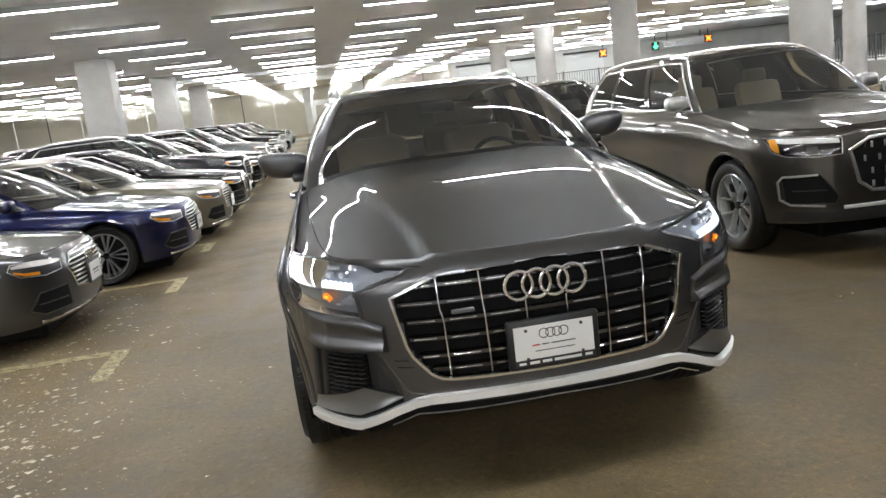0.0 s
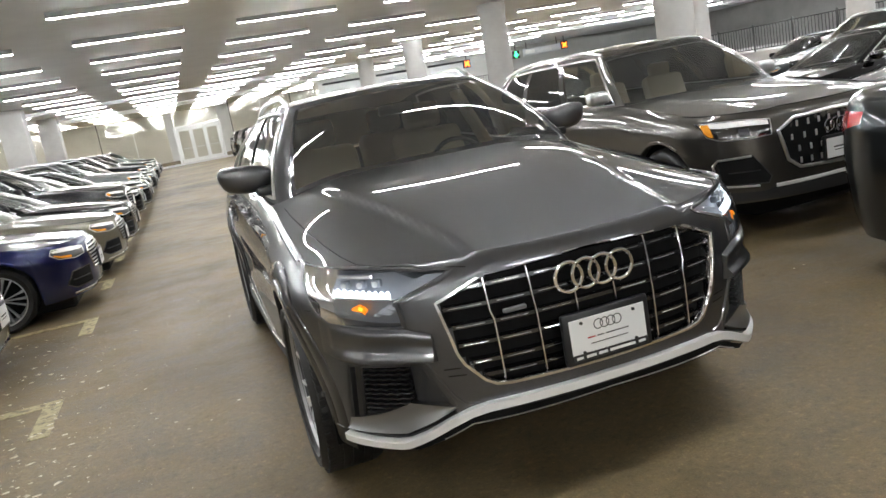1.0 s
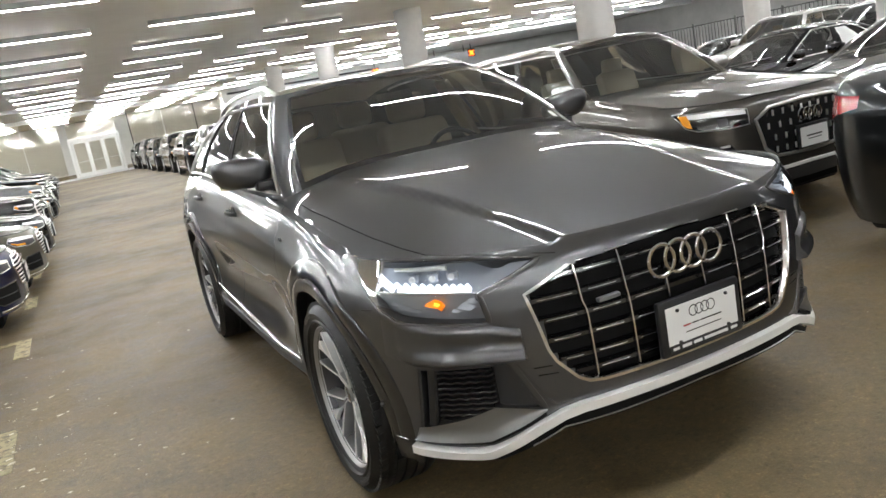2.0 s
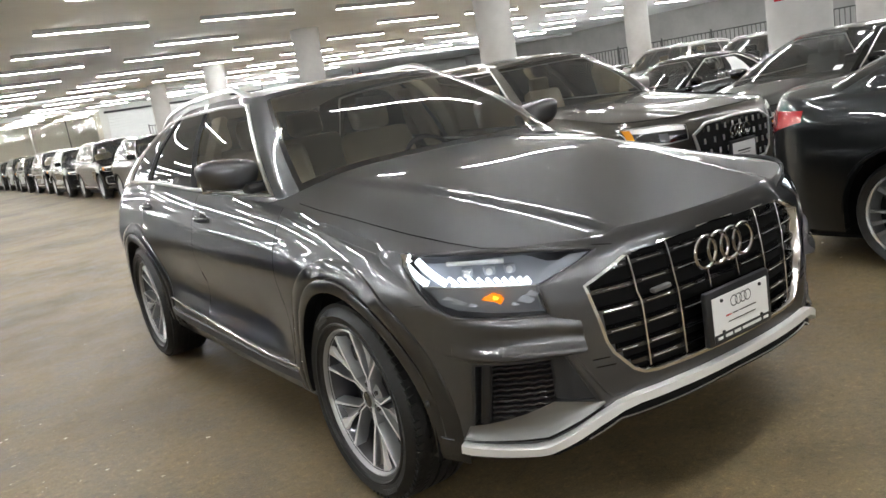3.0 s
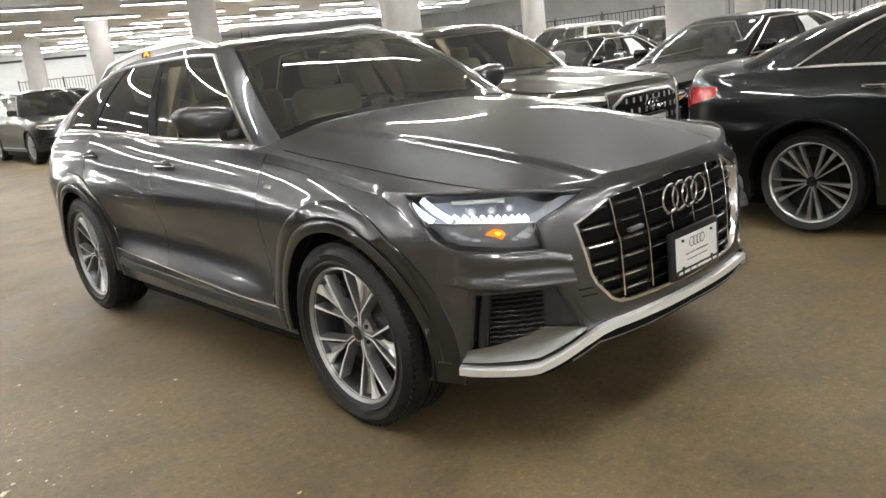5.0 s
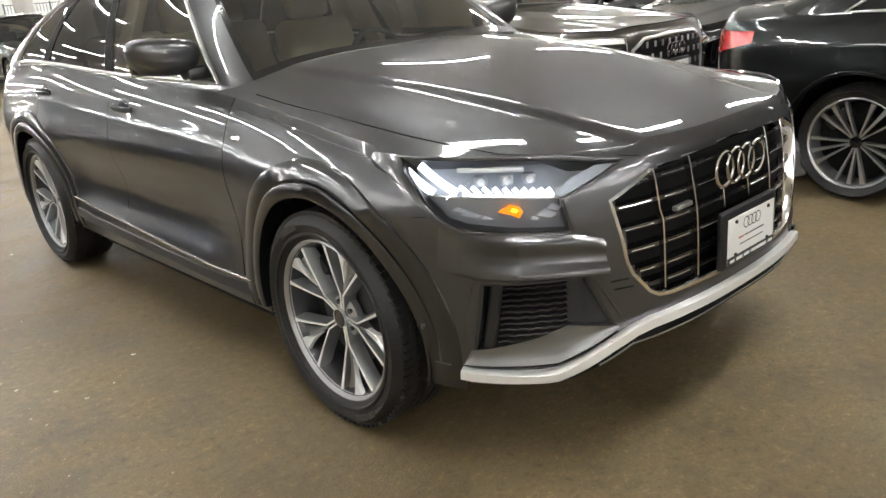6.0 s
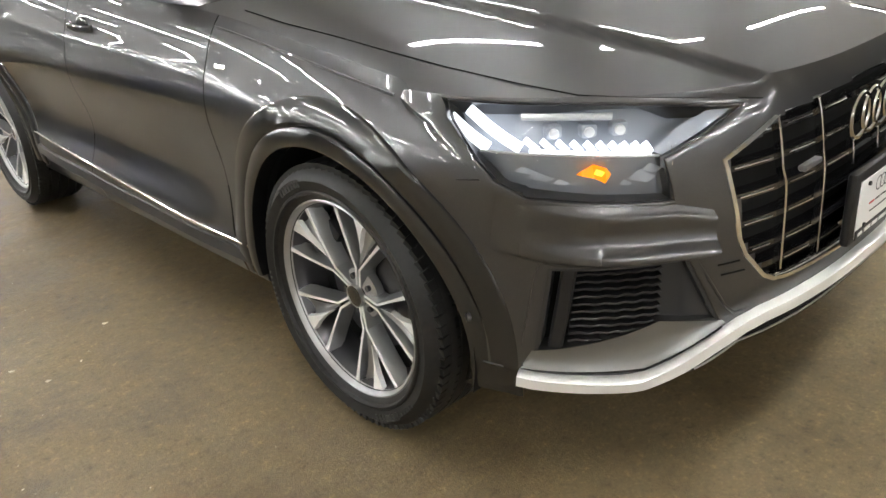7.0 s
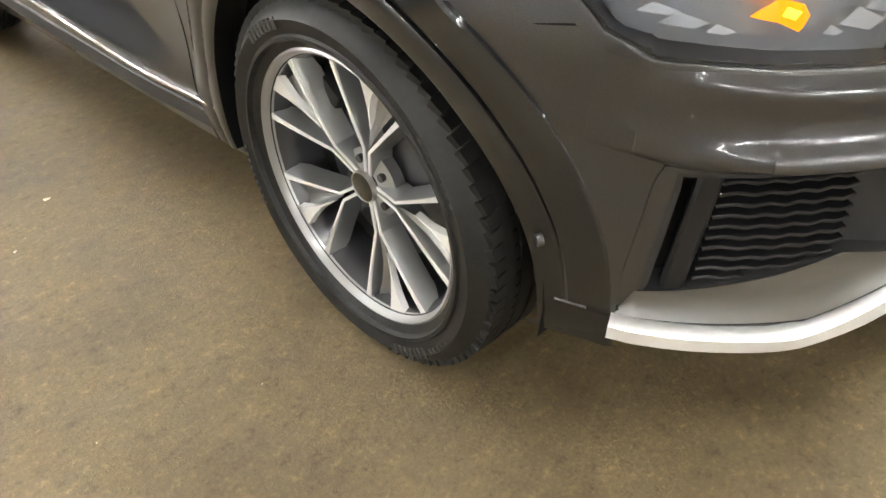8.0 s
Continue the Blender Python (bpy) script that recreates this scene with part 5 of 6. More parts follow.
# wheel arch cladding, sill trims, handles, mirrors
for sg in (-1, 1):
    for yw in (0.0, 2.995):
        for name, r0, r1, out, mat in (("arch_lip", 0.448, 0.499, 0.016, PAINT), ("arch_band", 0.501, 0.57, 0.008, PAINT)):
            grid = []
            for k in range(57):
                a = math.pi * (-0.04 + 1.10 * k / 56) if yw == 0 else math.pi * (-0.05 + 1.08 * k / 56)
                col = []
                fade = 1 - (step01(0.72, 0.98, k / 56) if yw == 0 else 0)
                out_k = out * fade + 0.001
                for r, o in ((r0, -0.03), (r0 + 0.002, out_k), (r0 + 0.012, out_k + 0.004 * fade), (r1 - 0.006, out_k), (r1, out_k - 0.004), (r1 + 0.001, -0.004)):
                    y, z = yw + r * math.cos(a), 0.388 + r * math.sin(a)
                    if y < -0.25:
                        w = HERO.width(y, z, 1.02)
                        t = min(max((HERO.Y0 - y) / (HERO.Y0 + 0.965), 0), 1)
                        x = w * power(1 - t ** HERO.m, 1 / HERO.n) + o
                    elif y > HERO.Y1:
                        x = HERO.width(HERO.Y1, z, 1.2) - 0.25 * (y - HERO.Y1) ** 2 + o
                    else:
                        x = HERO.station("s", y, max(z, 0.3))[0] + o
                    col.append(Vector((sg * x, y, z)))
                grid.append(col)
            ob = sheet(name, grid, mat, hero, "wheel arch trim, coloured darker as shade", sharp=35)
            # body paint darkened here for surfaces that face down and sideways
            ob.color = (*GREY_DARK, 1)
    strip_path = [HERO.side(0.47 + 2.05 * i / 24, 0.418 + 0.082 * i / 24, 0.004, sg) for i in range(25)]
    sweep("sill_strip", strip_path, bar_profile(0.012, 0.014), CHROME, hero, "thin chrome sill strip", [(sg, 0, 0)] * 25)
    low_path = [HERO.side(0.5 + 1.98 * i / 24, 0.372 + 0.05 * i / 24, 0.002, sg) for i in range(25)]
    sweep("sill_trim", low_path, bar_profile(0.05, 0.016), TRIM, hero, "dark sill trim", [(sg, 0, 0)] * 25)
    for yh, zh in ((1.56, 1.036), (2.68, 1.07)):
        base = HERO.side(yh, zh, 0.0, sg)
        cup = lathe("handle_cup", [(0.001, 0.004), (0.03, 0.003), (0.045, 0.001), (0.05, -0.004)], PAINT, hero, n=20, at=(0, 0, 0))
        # the hollow's shade is put into the colour of this shallow disc
        cup.color = (*GREY_DARK, 1)
        cup.matrix_basis = Matrix.Translation(base) @ Matrix.Diagonal((sg, 1.3, 0.85, 1))
        hp = [Vector((sg * (abs(base.x) + 0.006 + 0.026 * math.sin(math.pi * i / 12) ** 0.5), yh - 0.11 + 0.22 * i / 12, zh + 0.004 * i / 12)) for i in range(13)]
        ob = sweep("door_handle", hp, bar_profile(0.026, 0.014, 0.45), PAINT, hero, "", [(sg, 0, 0)] * 13)
        ob.color = (*GREY, 1)
    # mirror
    verts, faces = [], []
    nu, nv = 28, 16
    for i in range(nu):
        a = 2 * math.pi * i / nu
        for j in range(nv + 1):
            b = math.pi * (j / nv - 0.5)
            e = lambda t, k: math.copysign(abs(t) ** k, t)
            x, y, z = e(math.cos(b), 0.6) * e(math.cos(a), 0.75) * 0.14, e(math.cos(b), 0.6) * e(math.sin(a), 0.8) * 0.1, e(math.sin(b), 0.7) * 0.082
            x *= 1 + 0.18 * (z / 0.09)
            y = y * (1 - 0.25 * (z / 0.09)) + (0.03 * (1 - (z / 0.09)) if y < 0 else 0.02)
            z = z * (0.8 if z < 0 else 1.05) + 0.014 * (x / 0.14)
            verts.append((sg * x + sg * 0.96, y + 0.96, z + 1.262))
    fs_top, fs_low = [], []
    for i in range(nu):
        k = (i + 1) % nu
        for j in range(nv):
            f = (i * (nv + 1) + j, k * (nv + 1) + j, k * (nv + 1) + j + 1, i * (nv + 1) + j + 1)
            (fs_top if j >= 4 else fs_low).append(f)
    def only(fs):
        used = sorted({i for f in fs for i in f})
        at = {i: n for n, i in enumerate(used)}
        return [verts[i] for i in used], [tuple(at[i] for i in f) for f in fs]
    mirror = mesh_part("door_mirror", *only(fs_top), PAINT, hero, "grey door mirror with black base", 60)
    mirror.color = (*GREY, 1)
    # same paint, darkened to stand for the dark floor reflected from below
    mesh_part("mirror_base", *only(fs_low), PAINT, mirror, "dark lower mirror housing", 60).color = (*GREY_DARK, 1)
    part("mirror_arm", box_bm(sg * 0.85, 0.9, 1.2, 0.15, 0.09, 0.05, 0.018, 2), BLACK, mirror)
    part("mirror_glass", box_bm(sg * 0.97, 1.072, 1.267, 0.19, 0.01, 0.13, 0.004, 1), CHROME, mirror)
    # window surround and pillar covers
    def on_cabin(v, s, out=0.0):
        q = HERO.cabin_point("s", v, s)
        return Vector((sg * (q.x + out), q.y, q.z))
    vs = [0.0 + 0.94 * i / 30 for i in range(31)]
    path = [on_cabin(v, 0.055, 0.006) for v in vs] + [on_cabin(0.955, 0.055 + 0.83 * k / 6, 0.005) for k in range(1, 6)] + [on_cabin(v, 0.9, 0.006) for v in vs[::-1]] + [on_cabin(0.0, 0.9 - 0.845 * k / 8, 0.006) for k in range(1, 8)]
    sweep("window_surround", path, disc_profile(0.0095, 8), SATIN, hero, "satin silver window surround", [(sg, 0, 0.2)] * len(path), True)
    for v0, v1 in ((0.365, 0.405), (0.715, 0.755)):
        sheet("pillar_cover", [[on_cabin(v0 + (v1 - v0) * i / 3, 0.065 + 0.825 * j / 10, 0.004) for j in range(11)] for i in range(4)], MATT, hero, "black pillar cover")
    # roof rail
    rail = []
    for i in range(25):
        t = i / 24
        y = 1.42 + 1.78 * t
        h = 0.045 * min(1, 8 * t, 8 * (1 - t))
        rail.append((sg * (0.585 + 0.025 * math.sin(math.pi * t)), y, HERO.roof(0.57, y) + h - 0.004))
    sweep("roof_rail", rail, bar_profile(0.03, 0.024, 0.45), SATIN, hero, "satin silver roof rail", [(0, 0, 1)] * 25)
    part("wing_badge", box_bm(sg * (HERO.station("s", 0.5, 0.985)[0] + 0.001), 0.5, 0.985, 0.004, 0.06, 0.014, 0.0015, 1, Matrix.Rotation(sg * -0.3, 3, "Y")), CHROME, hero)
    # tail lamp
    tl = []
    for i in range(9):
        v = 0.25 + 0.95 * i / 8
        tl.append([])
        for j in range(4):
            x, y, z = HERO.station("r", v, 0.96 + 0.09 * j / 3)
            tl[-1].append(Vector((sg * x * 1.002, y + 0.003, z)))
    sheet("tail_lamp", tl, RED, hero)


# cabin furniture
def seat(parent, x, y, rear=False):
    base = part("seat", box_bm(x, y, 0.72, 0.52, 0.5, 0.2, 0.07, 3), LEATHER, parent, "beige leather seat")
    back = box_bm(x, y + 0.28, 1.03, 0.5, 0.16, 0.62, 0.07, 3, Matrix.Rotation(-0.3, 3, "X"))
    part("backrest", back, LEATHER, base)
    part("headrest", box_bm(x, y + 0.4, 1.42, 0.27, 0.1, 0.18, 0.045, 3, Matrix.Rotation(-0.2, 3, "X")), LEATHER, base)


for sx in (-0.38, 0.38):
    seat(hero, sx, 1.55)
    seat(hero, sx * 0.95, 2.5)
part("dashboard", box_bm(0, 0.98, 1.02, 1.46, 0.42, 0.24, 0.09, 3), CABIN, hero, "dark dashboard")
part("dash_screen", box_bm(0, 1.15, 1.1, 0.3, 0.02, 0.12, 0.006, 1, Matrix.Rotation(-0.3, 3, "X")), PIANO, hero)
part("cabin_floor", box_bm(0, 1.9, 0.5, 1.5, 2.6, 0.1), CABIN, hero)
part("door_card", box_bm(-0.8, 1.8, 0.9, 0.1, 2.2, 0.5, 0.03, 2), CABIN, hero)
part("door_card", box_bm(0.8, 1.8, 0.9, 0.1, 2.2, 0.5, 0.03, 2), CABIN, hero)
wheel_ring = []
for i in range(28):
    a = 2 * math.pi * i / 28
    wheel_ring.append(Vector((0.38 + 0.185 * math.cos(a), 1.28 + 0.185 * math.sin(a) * 0.35, 1.08 + 0.185 * math.sin(a) * 0.93)))
sweep("steering_wheel", wheel_ring, disc_profile(0.015, 8), CABIN, hero, "dark steering wheel", [(0, -1, 0.3)] * 28, True)
part("steering_hub", box_bm(0.38, 1.28, 1.07, 0.2, 0.06, 0.09, 0.025, 2), CABIN, hero)
sheet("roof_lining", [[Vector((x * 0.57, 1.25 + 1.9 * j / 8, HERO.roof(x * 0.57, 1.25 + 1.9 * j / 8) - 0.03)) for j in range(9)] for x in (-1, -0.5, 0, 0.5, 1)], LEATHER, hero, "pale roof lining")
part("rear_view_mirror", box_bm(0, 1.2, 1.5, 0.22, 0.03, 0.07, 0.02, 2), CABIN, hero)


def on_screen(v, s, sgn=1, out=0.004):
    q = HERO.cabin_point("f", v, s)
    return Vector((sgn * q.x, q.y - out, q.z + out))


for v0, v1, s0, s1 in ((0.62, 0.7, 0.82, 0.88), (0.66, 0.74, 0.12, 0.18)):
    sheet("screen_sticker", [[on_screen(v0 + (v1 - v0) * i / 3, s0 + (s1 - s0) * j / 2) for j in range(3)] for i in range(4)], WHITE, hero, "small white paper sticker")

for sg in (-1, 1):
    part("pillar_trim", box_bm(sg * 0.73, 1.86, 1.32, 0.05, 0.16, 0.5, 0.02, 2, Matrix.Rotation(sg * -0.42, 3, "Y")), LEATHER, hero, "beige inner pillar trim")


# ---- the parked cars ----
def dress(sh, root, spec, detail=True):
    """Front, side and rear pieces of a parked car."""
    F = sh.front
    gr = mirrored(spec["grille"])
    g = polygon_patch("grille", sh, gr, 0.004, MATT, root, "black grille", 14, 4)
    front_bar("grille_frame", sh, gr, 0.004, bar_profile(spec.get("frame_width", 0.02), 0.022), spec.get("frame", CHROME), g, "", True, 1, 0.06)
    zlo, zhi = min(z for _, z in gr), max(z for _, z in gr)
    n = spec.get("slats", 6)
    for k in range(n):
        z = zlo + (zhi - zlo) * (k + 0.7) / (n + 0.4)
        xs = [0.01 * i for i in range(100) if inside(gr, 0.01 * i, z)]
        if xs:
            w = max(xs) - 0.02
            if spec.get("studs"):
                for i in range(-4, 5):
                    x = i * w / 4.5 + (0.03 if k % 2 else 0)
                    q = F(x, z, 0.012)
                    part("grille_stud", box_bm(q.x, q.y, q.z, 0.018, 0.012, 0.045, 0.003, 1), SATIN, g)
            else:
                front_bar("slat", sh, [(-w, z), (0, z), (w, z)], 0.008, bar_profile(0.012, 0.012), spec.get("slat_mat", SATIN), g, "", False, 1, 0.08)
    zr = zlo + (zhi - zlo) * 0.7
    rings(g, (0, F(0, zr).y - 0.025, zr), 0.045, 0.0065, 0, CHROME)
    number_plate(sh, root, zlo + (zhi - zlo) * 0.28)
    for sg in (-1, 1):
        L = spec["lamp"]
        lamp = polygon_patch("headlight", sh, L, 0.004, spec.get("lamp_mat", PIANO), root, "unlit headlight behind clear lens", 12, 4, sg)
        x1, x0 = max(q[0] for q in L), min(q[0] for q in L)
        front_bar("housing", sh, L, 0.004, bar_profile(0.007, 0.008), SATIN, lamp, "", True, sg, 0.05)

        def strip_of(a, b, lo, hi, n=6):
            """Slice of the lamp between two fractions of its height."""
            low, high = [], []
            for i in range(n + 1):
                x = a + (b - a) * i / n
                z0, z1 = span(L, x)
                low.append((x, z0 + (z1 - z0) * lo))
                high.append((x, z0 + (z1 - z0) * hi))
            return low + high[::-1]
        w = x1 - x0
        polygon_patch("brow", sh, strip_of(x0 + 0.05 * w, x1 - 0.05 * w, 0.66, 0.95), 0.009, BRIGHT if spec.get("brow") else SATIN, lamp, "silver light guide", 8, 2, sg)
        polygon_patch("projector", sh, strip_of(x0 + 0.4 * w, x0 + 0.56 * w, 0.14, 0.55, 2), 0.009, DARKRIM, lamp, "", 3, 2, sg)
        a0, a1 = spec.get("amber", (0.82, 0.95))
        polygon_patch("amber_marker", sh, strip_of(x0 + a0 * w, x0 + a1 * w, 0.08, spec.get("amber_top", 0.9), 3), 0.011, AMBER_OFF, lamp, "amber side marker", 4, 3, sg)
        if "intake" in spec:
            it = polygon_patch("air_intake", sh, spec["intake"], 0.004, MATT, root, "black bumper intake", 8, 4, sg)
            front_bar("intake_rim", sh, spec["intake"], 0.004, bar_profile(0.01, 0.012), TRIM, it, "", True, sg, 0.06)
            if "rim_path" in spec:
                front_bar("intake_frame", sh, spec["rim_path"], 0.008, bar_profile(0.016, 0.016), SATIN, it, "satin silver intake frame", False, sg, 0.04)
            for k in range(1, 2):
                zs = [q[1] for q in spec["intake"]]
                z = min(zs) + (max(zs) - min(zs)) * (0.25 + 0.22 * k)
                inx = [0.01 * i for i in range(100) if inside(spec["intake"], 0.01 * i, z)]
                front_bar("louvre", sh, [(min(inx) + 0.03, z), (max(inx) - 0.03, z)], 0.006, bar_profile(0.009, 0.01), TRIM, it, "", False, sg, 0.06)
    if "lip" in spec:
        front_bar("chin_strip", sh, [(-spec["lip"][0], spec["lip"][1] - 0.01), (0, spec["lip"][1]), (spec["lip"][0], spec["lip"][1] - 0.01)], 0.006, bar_profile(0.028, 0.016), spec.get("lip_mat", SATIN), root, "", False, 1, 0.06)
    if "lower" in spec:
        polygon_patch("lower_bumper", sh, mirrored(spec["lower"]), 0.005, TRIM, root, "dark plastic lower bumper", 24, 4)
    hub, base = sh.p["hub"], sh.p["base"]
    for sg in (-1, 1):
        for yw in (0.0, base):
            spoke_wheel(root, (sg * spec["track"], yw, hub), sg, hub, spec["rim"], 0.25, 5, spec.get("wheel", "fan"), False, 20 * (yw > 0) + 10)
            pts = [sh.side(yw + (sh.p["arch"] + 0.012) * math.cos(math.pi * k / 16), hub + (sh.p["arch"] + 0.012) * math.sin(math.pi * k / 16), 0.0, sg) if yw + (sh.p["arch"] + 0.012) * math.cos(math.pi * k / 16) > sh.Y0 else None for k in range(17)]
            pts = [p for p in pts if p is not None]
            sweep("arch_trim", pts, disc_profile(0.014, 6), spec.get("arch_mat", PAINT), root, "", [(sg, 0, 0)] * len(pts))
        for yh in spec["handles"]:
            zh = sh.edge(yh) - 0.11
            b = sh.side(yh, zh, 0.0, sg)
            hp = [Vector((sg * (abs(b.x) + 0.004 + 0.026 * math.sin(math.pi * i / 8) ** 0.5), yh - 0.1 + 0.2 * i / 8, zh)) for i in range(9)]
            sweep("door_handle", hp, bar_profile(0.024, 0.014, 0.45), spec.get("handle_mat", PAINT), root, "", [(sg, 0, 0)] * 9)
        ym, zm = spec["mirror"]
        mir = part("door_mirror", box_bm(sg * (sh.top_width(ym) + 0.1), ym, zm, 0.2, 0.13, 0.13, 0.045, 3), spec.get("mirror_mat", PAINT), root)
        part("mirror_arm", box_bm(sg * (sh.top_width(ym) - 0.02), ym - 0.02, zm - 0.055, 0.16, 0.06, 0.03, 0.01, 1), BLACK, mir)
        part("mirror_glass", box_bm(sg * (sh.top_width(ym) + 0.1), ym + 0.064, zm, 0.16, 0.006, 0.1), CHROME, mir)
        vs = [0.96 * i / 16 for i in range(17)]

        def on(v, s, sg=sg):
            q = sh.cabin_point("s", v, s)
            return Vector((sg * (q.x + 0.005), q.y, q.z))
        path = [on(v, 0.055) for v in vs] + [on(0.96, 0.05 + 0.85 * k / 4) for k in range(1, 4)] + [on(v, 0.9) for v in vs[::-1]] + [on(0.0, 0.9 - 0.85 * k / 4) for k in range(1, 4)]
        sweep("window_surround", path, disc_profile(0.009, 6), spec.get("surround", SATIN), root, "", [(sg, 0, 0.2)] * len(path), True)
        for v in spec["pillars"]:
            sheet("pillar_cover", [[on(v - 0.02 + 0.04 * i, 0.065 + 0.825 * j / 4) + Vector((sg * 0.002, 0, 0)) for j in range(5)] for i in range(2)], PIANO, root)
        sp = [sh.side(0.5 + (base - 1.0) * i / 10, sh.p["sill"] + 0.08, 0.004, sg) for i in range(11)]
        sweep("sill_strip", sp, bar_profile(0.012, 0.012), SATIN, root, "", [(sg, 0, 0)] * 11)
        # tail lamp wraps round the rear corner
        z0, z1 = spec["tail"]
        grid = []
        for i in range(13):
            v = 0.6 + 0.78 * i / 12
            col = []
            for j in range(5):
                u = i / 12
                z = z0 + (z1 - z0) * (0.62 * u + (1 - 0.62 * u) * j / 4)
                x, y, z = sh.station("r", min(v, math.pi / 2), z)
                k = 1 + 0.006 / max(x, 0.1)
                col.append(Vector((sg * x * k, y + 0.005 * math.cos(v), z)))
            grid.append(col)
        tail = sheet("tail_lamp", grid, RED, root, "red tail lamp")
        if "rails" in spec:
            y0, y1 = spec["rails"]
            rail = []
            for i in range(15):
                t = i / 14
                y = y0 + (y1 - y0) * t
                rail.append((sg * sh.p["cabin"]["w1"] * 0.97, y, sh.roof(sh.p["cabin"]["w1"] * 0.97, y) + 0.035 * min(1, 6 * t, 6 * (1 - t))))
            sweep("roof_rail", rail, bar_profile(0.028, 0.022, 0.45), SATIN, root, "", [(0, 0, 1)] * 15)
        c = sh.p["cabin"]
        ys = (c["f0"] + c["f1"]) / 2 + 0.65
        zs = sh.edge(1.2)
        s_ = part("seat", box_bm(sg * 0.36, ys, zs - 0.32, 0.5, 0.5, 0.2, 0.06, 2), spec.get("seat", CABIN), root)
        part("backrest", box_bm(sg * 0.36, ys + 0.26, zs - 0.08, 0.48, 0.15, 0.55, 0.06, 2, Matrix.Rotation(-0.3, 3, "X")), spec.get("seat", CABIN), s_)
        part("headrest", box_bm(sg * 0.36, ys + 0.36, zs + 0.24, 0.25, 0.09, 0.16, 0.035, 2), spec.get("seat", CABIN), s_)
    # bonnet shut line
    for sg in (-1, 1):
        path = []
        for i in range(25):
            x, y, z = sh.station("f", math.pi / 2 * i / 24)
            path.append((sg * x, y, z + 0.001))
        sweep("bonnet_gap", path, disc_profile(0.004, 5), MATT, root, "", [(0, 0, 1)] * 25)
    part("dashboard", box_bm(0, sh.p["cabin"]["f0"] + 0.5, sh.edge(0.8) - 0.1, 1.3, 0.4, 0.2, 0.07, 2), CABIN, root)
    part("cabin_floor", box_bm(0, base / 2 + 0.4, sh.p["sill"] + 0.2, 1.3, 2.3, 0.08), CABIN, root)


SEDAN = Shape(
    nose=[(0.15, -0.76), (0.22, -0.82), (0.32, -0.855), (0.5, -0.86), (0.62, -0.85), (0.75, -0.83), (2, -0.83)],
    tail=[(0.2, 3.7), (0.4, 3.78), (0.7, 3.82), (0.95, 3.8), (2, 3.8)],
    low=[(0.15, 0.84), (0.22, 0.885), (0.32, 0.9), (0.5, 0.905), (0.7, 0.918), (0.8, 0.915), (1.0, 0.9)],
    edge=[(-0.9, 0.72), (-0.5, 0.765), (-0.2, 0.8), (0.3, 0.86), (0.7, 0.905), (1.8, 0.93), (2.8, 0.96), (3.8, 0.95)],
    crown=[(-0.9, 0.725), (-0.75, 0.75), (-0.4, 0.81), (0.1, 0.885), (0.6, 0.94), (1.2, 0.96), (2.8, 1.03), (3.2, 1.06), (3.8, 1.03)],
    roof=[(1.1, 1.36), (1.4, 1.4), (1.8, 1.418), (2.2, 1.405), (2.7, 1.35)],
    Y0=-0.22, Y1=3.2, base=2.82, arch=0.375, hub=0.328, sill=0.2, wtop=0.845, taper=0.03, shoulder=0.07, lip=0.06, chin=0.0, scoop=0.016, flare=0.01, flare_z=0.68, ridge=0.007, crease=(0.36, 0.22), crease_depth=0.01,
    cabin=dict(f0=0.36, f1=1.3, r0=3.25, r1=2.5, w0=0.8, w1=0.53, screen=0.84, d0=0.32, d1=0.27, e0=0.42, e1=0.3, bow=0.03, belly=0.02, windows=[(0.02, 0.45), (0.5, 0.92)]))
SEDAN_SPEC = dict(
    grille=[(0.0, 0.70), (0.33, 0.685), (0.43, 0.6), (0.36, 0.42), (0.0, 0.40)], slats=8,
    lamp=[(0.47, 0.675), (0.5, 0.6), (0.66, 0.585), (0.8, 0.61), (0.845, 0.67), (0.82, 0.715), (0.65, 0.7)],
    intake=[(0.48, 0.47), (0.46, 0.3), (0.7, 0.29), (0.78, 0.34), (0.72, 0.46)], lip=(0.72, 0.245), track=0.79, rim=0.24, handles=(1.45, 2.35), mirror=(0.85, 0.99), rim_mat=TRIM,
    pillars=(0.475,), tail=(0.78, 0.9), lamp_mat=DARKRIM, amber=(0.6, 0.95), amber_top=0.3, lip_mat=CHROME)
